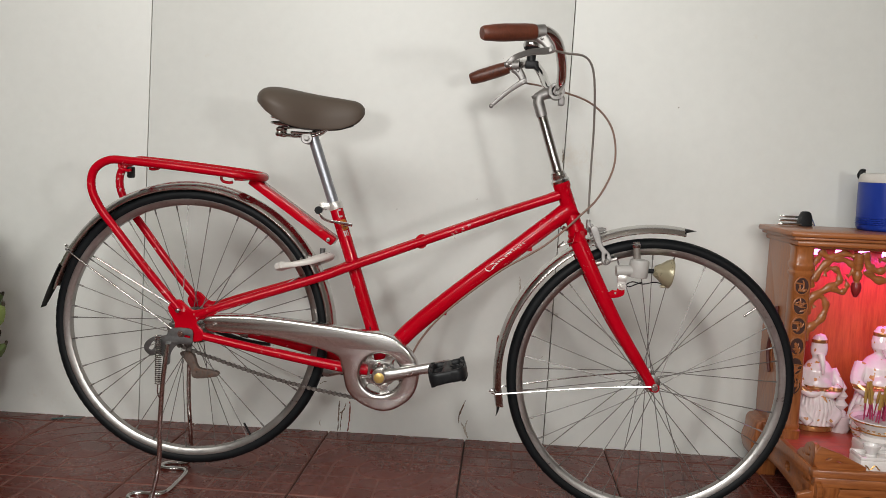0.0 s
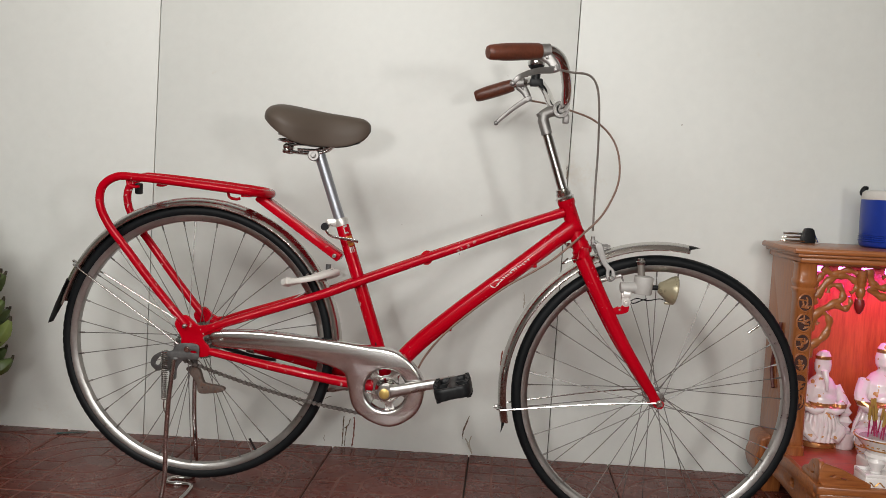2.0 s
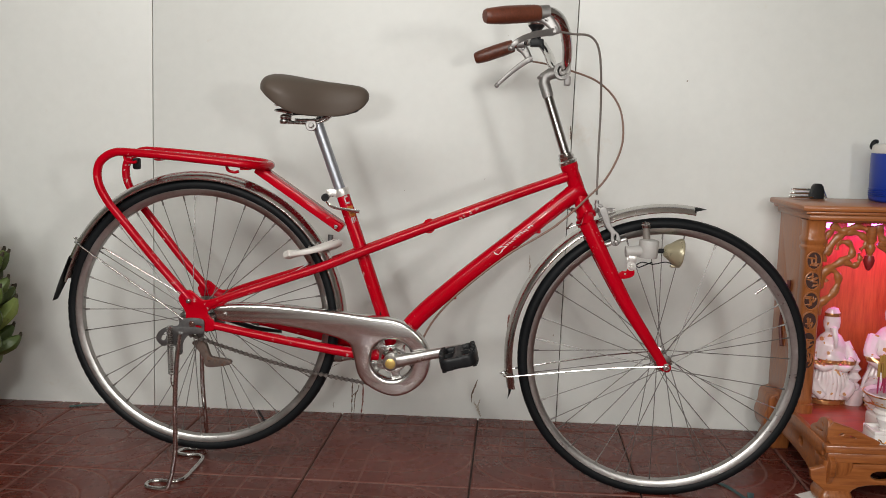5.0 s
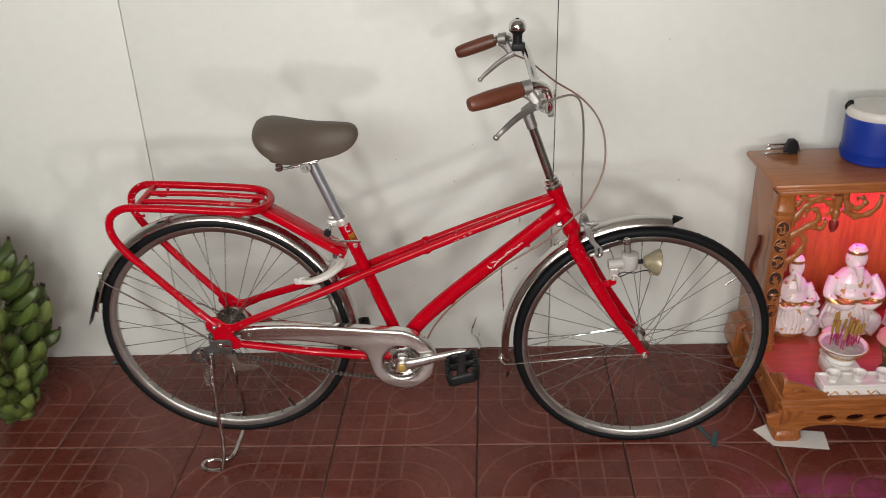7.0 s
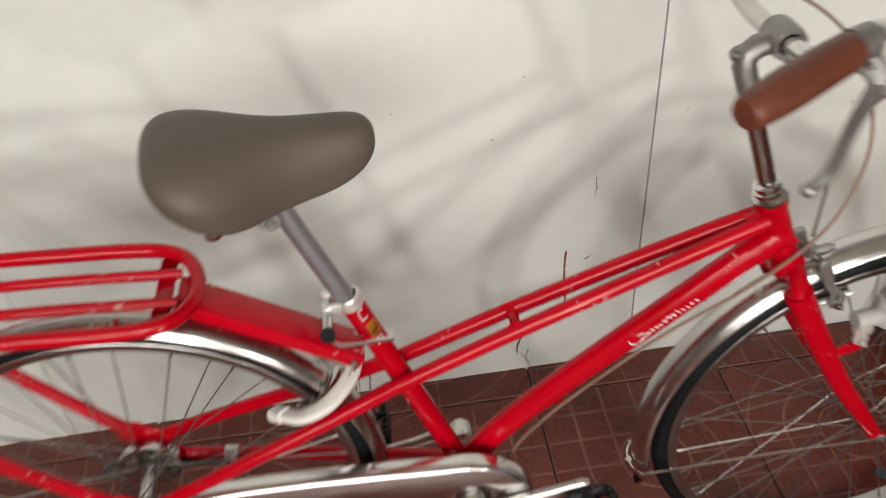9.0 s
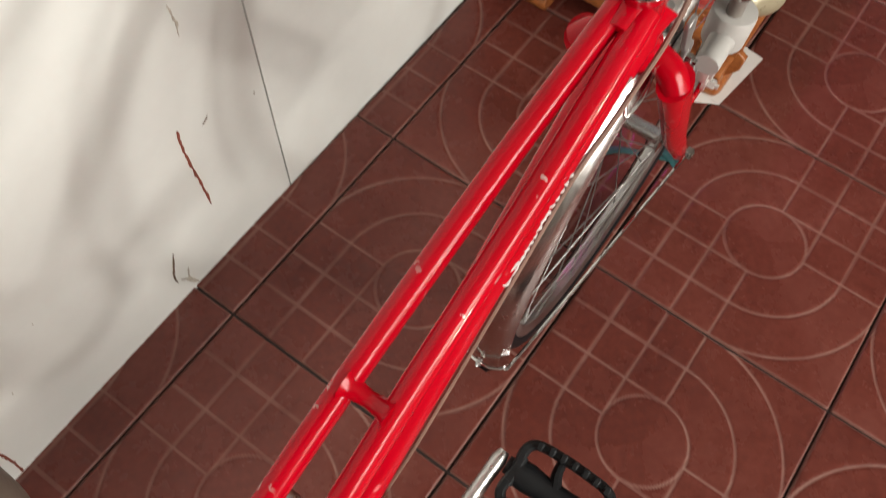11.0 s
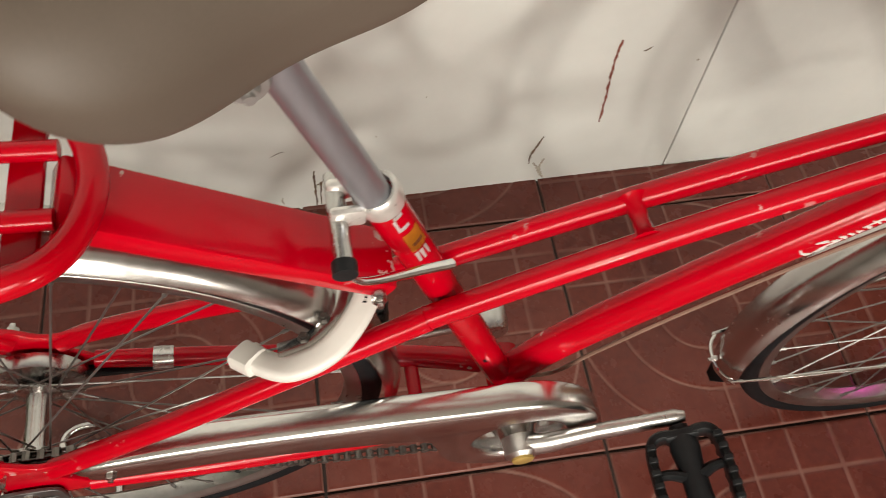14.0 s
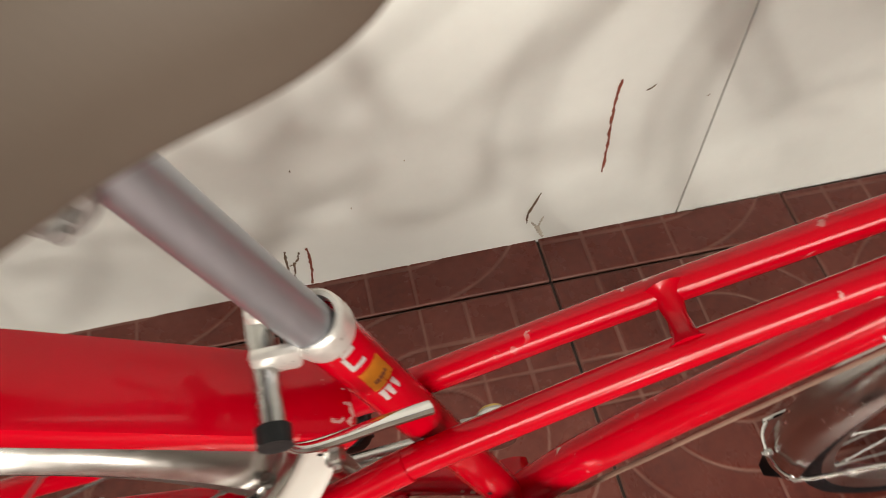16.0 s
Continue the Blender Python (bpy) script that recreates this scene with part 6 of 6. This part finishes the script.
def scrap(points, w, material, label, category):
    bmx = tube([(x, y, z) for x, y, z in points], [w, w * 0.35], 8, 5, flat=0.16, up=(0, 0, 1))
    return tagged(part("plastic_strip", bmx, material, None), label, category)


scrap([(-0.630, 0.462, 0.002), (-0.595, 0.474, 0.003), (-0.548, 0.490, 0.002)], 0.009, TEAL, "thin teal plastic strip on the floor by the wall", "plastic scrap")
scrap([(1.272, 0.095, 0.002), (1.300, 0.060, 0.002), (1.335, -0.035, 0.002)], 0.010, TEAL, "torn teal plastic strip on the floor behind the front wheel", "plastic scrap")
scrap([(1.345, 0.030, 0.003), (1.332, -0.010, 0.004), (1.318, -0.030, 0.002)], 0.009, TEAL, "short teal plastic strip on the floor behind the front wheel", "plastic scrap")

# ---- green bananas ----
STEM_BASE = Vector((-0.800, 0.160, 0))
bunch = thing("banana_bunch", "tall stalk of green bananas standing on the floor by the wall", "bananas", m=Matrix.Translation(STEM_BASE))
part("stalk", tube([(0, 0.02, 0.0), (0.004, 0.015, 0.25), (0, 0.01, 0.5), (-0.006, 0.012, 0.74)], [0.026, 0.020], 12, 6), STALK, bunch, "thick dark green stalk")


def banana_mesh(length, bend, radius):
    pts, rad = [], []
    for k in range(9):
        t = k / 8
        a = bend * t
        pts.append((length / bend * math.sin(a), 0, length / bend * (1 - math.cos(a))))
        rad.append(radius * (0.34 + 0.66 * min(1, t * 4) if t < 0.3 else (1.0 if t < 0.78 else 1 - 0.72 * (t - 0.78) / 0.22)))
    five = [(math.cos(2 * math.pi * k / 10) * (1.0 if k % 2 == 0 else 0.93), math.sin(2 * math.pi * k / 10) * (1.0 if k % 2 == 0 else 0.93)) for k in range(10)]
    return to_mesh(sweep(bmesh.new(), pts, rad, 10, shape=five), "banana", GREENPEEL), pts[-1]


KINDS = [banana_mesh(0.140, 0.95, 0.0235), banana_mesh(0.130, 0.75, 0.0245), banana_mesh(0.150, 1.1, 0.0240)]
tipm = to_mesh(sweep(bmesh.new(), [(-0.004, 0, 0), (0.006, 0, 0.002), (0.012, 0, 0.005)], [0.0065, 0.005, 0.0035], 8), "dried_tip", TIPBLACK)
for z, reach in ((0.035, 0.080), (0.085, 0.106), (0.135, 0.132), (0.190, 0.160), (0.250, 0.188), (0.315, 0.200), (0.385, 0.190), (0.455, 0.172), (0.520, 0.146), (0.575, 0.120), (0.625, 0.095)):
    count = 13
    for k in range(count):  # a hand of fruit round the stalk, curving up at the tips
        az = 360 * k / count + 400 * z + random.uniform(-7, 7)
        me, end = random.choice(KINDS)
        b = new("banana", me)
        b.parent = bunch
        lift = random.uniform(-30, -8) + 34 * z
        size = random.uniform(0.82, 1.0)
        b.matrix_basis = Matrix.Translation((0, 0, z + random.uniform(-0.012, 0.012))) @ pose(0, 0, 0, 0, 0, az) @ Matrix.Translation((reach - 0.128 * size + random.uniform(-0.012, 0.006), 0, 0)) @ pose(0, 0, 0, random.uniform(-25, 25), lift if z > 0.08 else -4, 0) @ Matrix.Diagonal((size, size, size, 1))
        tp = new("dried_tip", tipm)
        tp.parent = b
        tp.matrix_basis = Matrix.Translation(end) @ pose(0, 0, 0, 0, -50, 0)

# gilt painting on the porcelain
for cx, cy, r, z in ((1.700, 0.110, 0.0435, 0.218), (1.700, 0.110, 0.0665, 0.2465), (1.712, 0.200, 0.0365, 0.196), (1.712, 0.200, 0.0325, 0.2235)):
    owner = bowl if cy < 0.15 else jar_ob
    part("gilt_band", tube([(cx + r * math.cos(t), cy + r * math.sin(t), z) for t in np.linspace(0, 2 * math.pi, 25)[:-1]], 0.0018, 6, 1, closed=True), GOLD, owner)
for k in range(14):
    a = math.pi * (1.0 + k / 13)
    for cx, cy, r, z, owner in ((1.700, 0.110, 0.0515, 0.226, bowl), (1.712, 0.200, 0.0355, 0.184, jar_ob)):
        c = Vector((cx + r * math.cos(a), cy + r * math.sin(a), z + random.uniform(-0.004, 0.004)))
        tng = Vector((-math.sin(a), math.cos(a), 0)) * 0.003
        part("gilt_pattern", tube([c - tng, c + Vector((0, 0, random.uniform(-0.003, 0.003))), c + tng], 0.0013, 6, 2), GOLD, owner)


# ---- floor tiles, each an object on a shared pressed mesh ----
PITCH, GRID = 0.424, Matrix.Translation((0.648, -0.002, 0)) @ pose(0, 0, 0, 0, 0, -1.0)


def tile_mesh(width, depth, y_from, res=132):
    """A pressed cement tile whose face is sunk along rings and, in two opposite quarters, along the straight lines that carry them on."""
    nx, ny = max(4, round(res * width / PITCH)), max(4, round(res * depth / PITCH))
    xs, ys = np.linspace(-width / 2, width / 2, nx + 1), np.linspace(y_from, y_from + depth, ny + 1)
    X, Y = np.meshgrid(xs, ys)
    rad = np.hypot(X, Y)
    quarter = ((X > 0) & (Y > 0)) | ((X < 0) & (Y < 0))
    dist = np.abs(rad - 0.070)
    for r in (0.140, 0.212):
        dist = np.minimum(dist, np.where(quarter, 9.0, np.abs(rad - r)))
    for r in (0.0, 0.070, 0.140):
        ln = np.minimum(np.abs(np.abs(X) - r), np.abs(np.abs(Y) - r))
        dist = np.minimum(dist, np.where((quarter | (r == 0)) & (rad > 0.070) & (quarter | (np.minimum(np.abs(X), np.abs(Y)) < 0.005)), ln, 9.0))
    edge = np.minimum(np.minimum(X + width / 2, width / 2 - X), np.minimum(Y - y_from, y_from + depth - Y))
    groove = np.clip(1 - dist / 0.0036, 0, 1)
    Z = -0.0017 * groove * groove * (3 - 2 * groove) - 0.0012 * np.clip(1 - edge / 0.004, 0, 1) ** 2
    v = np.stack([X.ravel(), Y.ravel(), Z.ravel()], 1)
    idx = np.arange((nx + 1) * (ny + 1)).reshape(ny + 1, nx + 1)
    f = np.stack([idx[:-1, :-1].ravel(), idx[:-1, 1:].ravel(), idx[1:, 1:].ravel(), idx[1:, :-1].ravel()], 1).tolist()
    rim = np.concatenate([idx[0, :], idx[1:, -1], idx[-1, -2::-1], idx[-2:0:-1, 0]])
    base = len(v)
    low = v[rim].copy()
    low[:, 2] = -0.0072
    n = len(rim)
    f += [[int(rim[i]), base + i, base + (i + 1) % n, int(rim[(i + 1) % n])] for i in range(n)]
    me = bpy.data.meshes.new("tile")
    me.from_pydata(np.concatenate([v, low]).tolist(), [], f)
    me.polygons.foreach_set("use_smooth", [True] * len(me.polygons))
    me.materials.append(TILE)
    return me


full = tile_mesh(PITCH - 0.005, PITCH - 0.005, -(PITCH - 0.005) / 2)
strip = tile_mesh(PITCH - 0.005, 0.081, -(PITCH - 0.005) / 2)
coarse = tile_mesh(PITCH - 0.005, PITCH - 0.005, -(PITCH - 0.005) / 2, 44)  # away from the walk
coarse_strip = tile_mesh(PITCH - 0.005, 0.081, -(PITCH - 0.005) / 2, 44)
for i in range(-10, 9):
    for j in range(-6, 2):
        near = -5 <= i < 5 and j >= -3
        t = new("floor_tile", (strip if near else coarse_strip) if j == 1 else (full if near else coarse))
        t.parent = floor
        turn = 0 if j == 1 else (0 if (i + j) % 2 else 90)
        t.matrix_basis = GRID @ Matrix.Translation(((i + 0.5) * PITCH, (j + 0.5) * PITCH, random.uniform(-0.0006, 0.0006))) @ pose(0, 0, 0, random.uniform(-0.12, 0.12), random.uniform(-0.12, 0.12), turn)
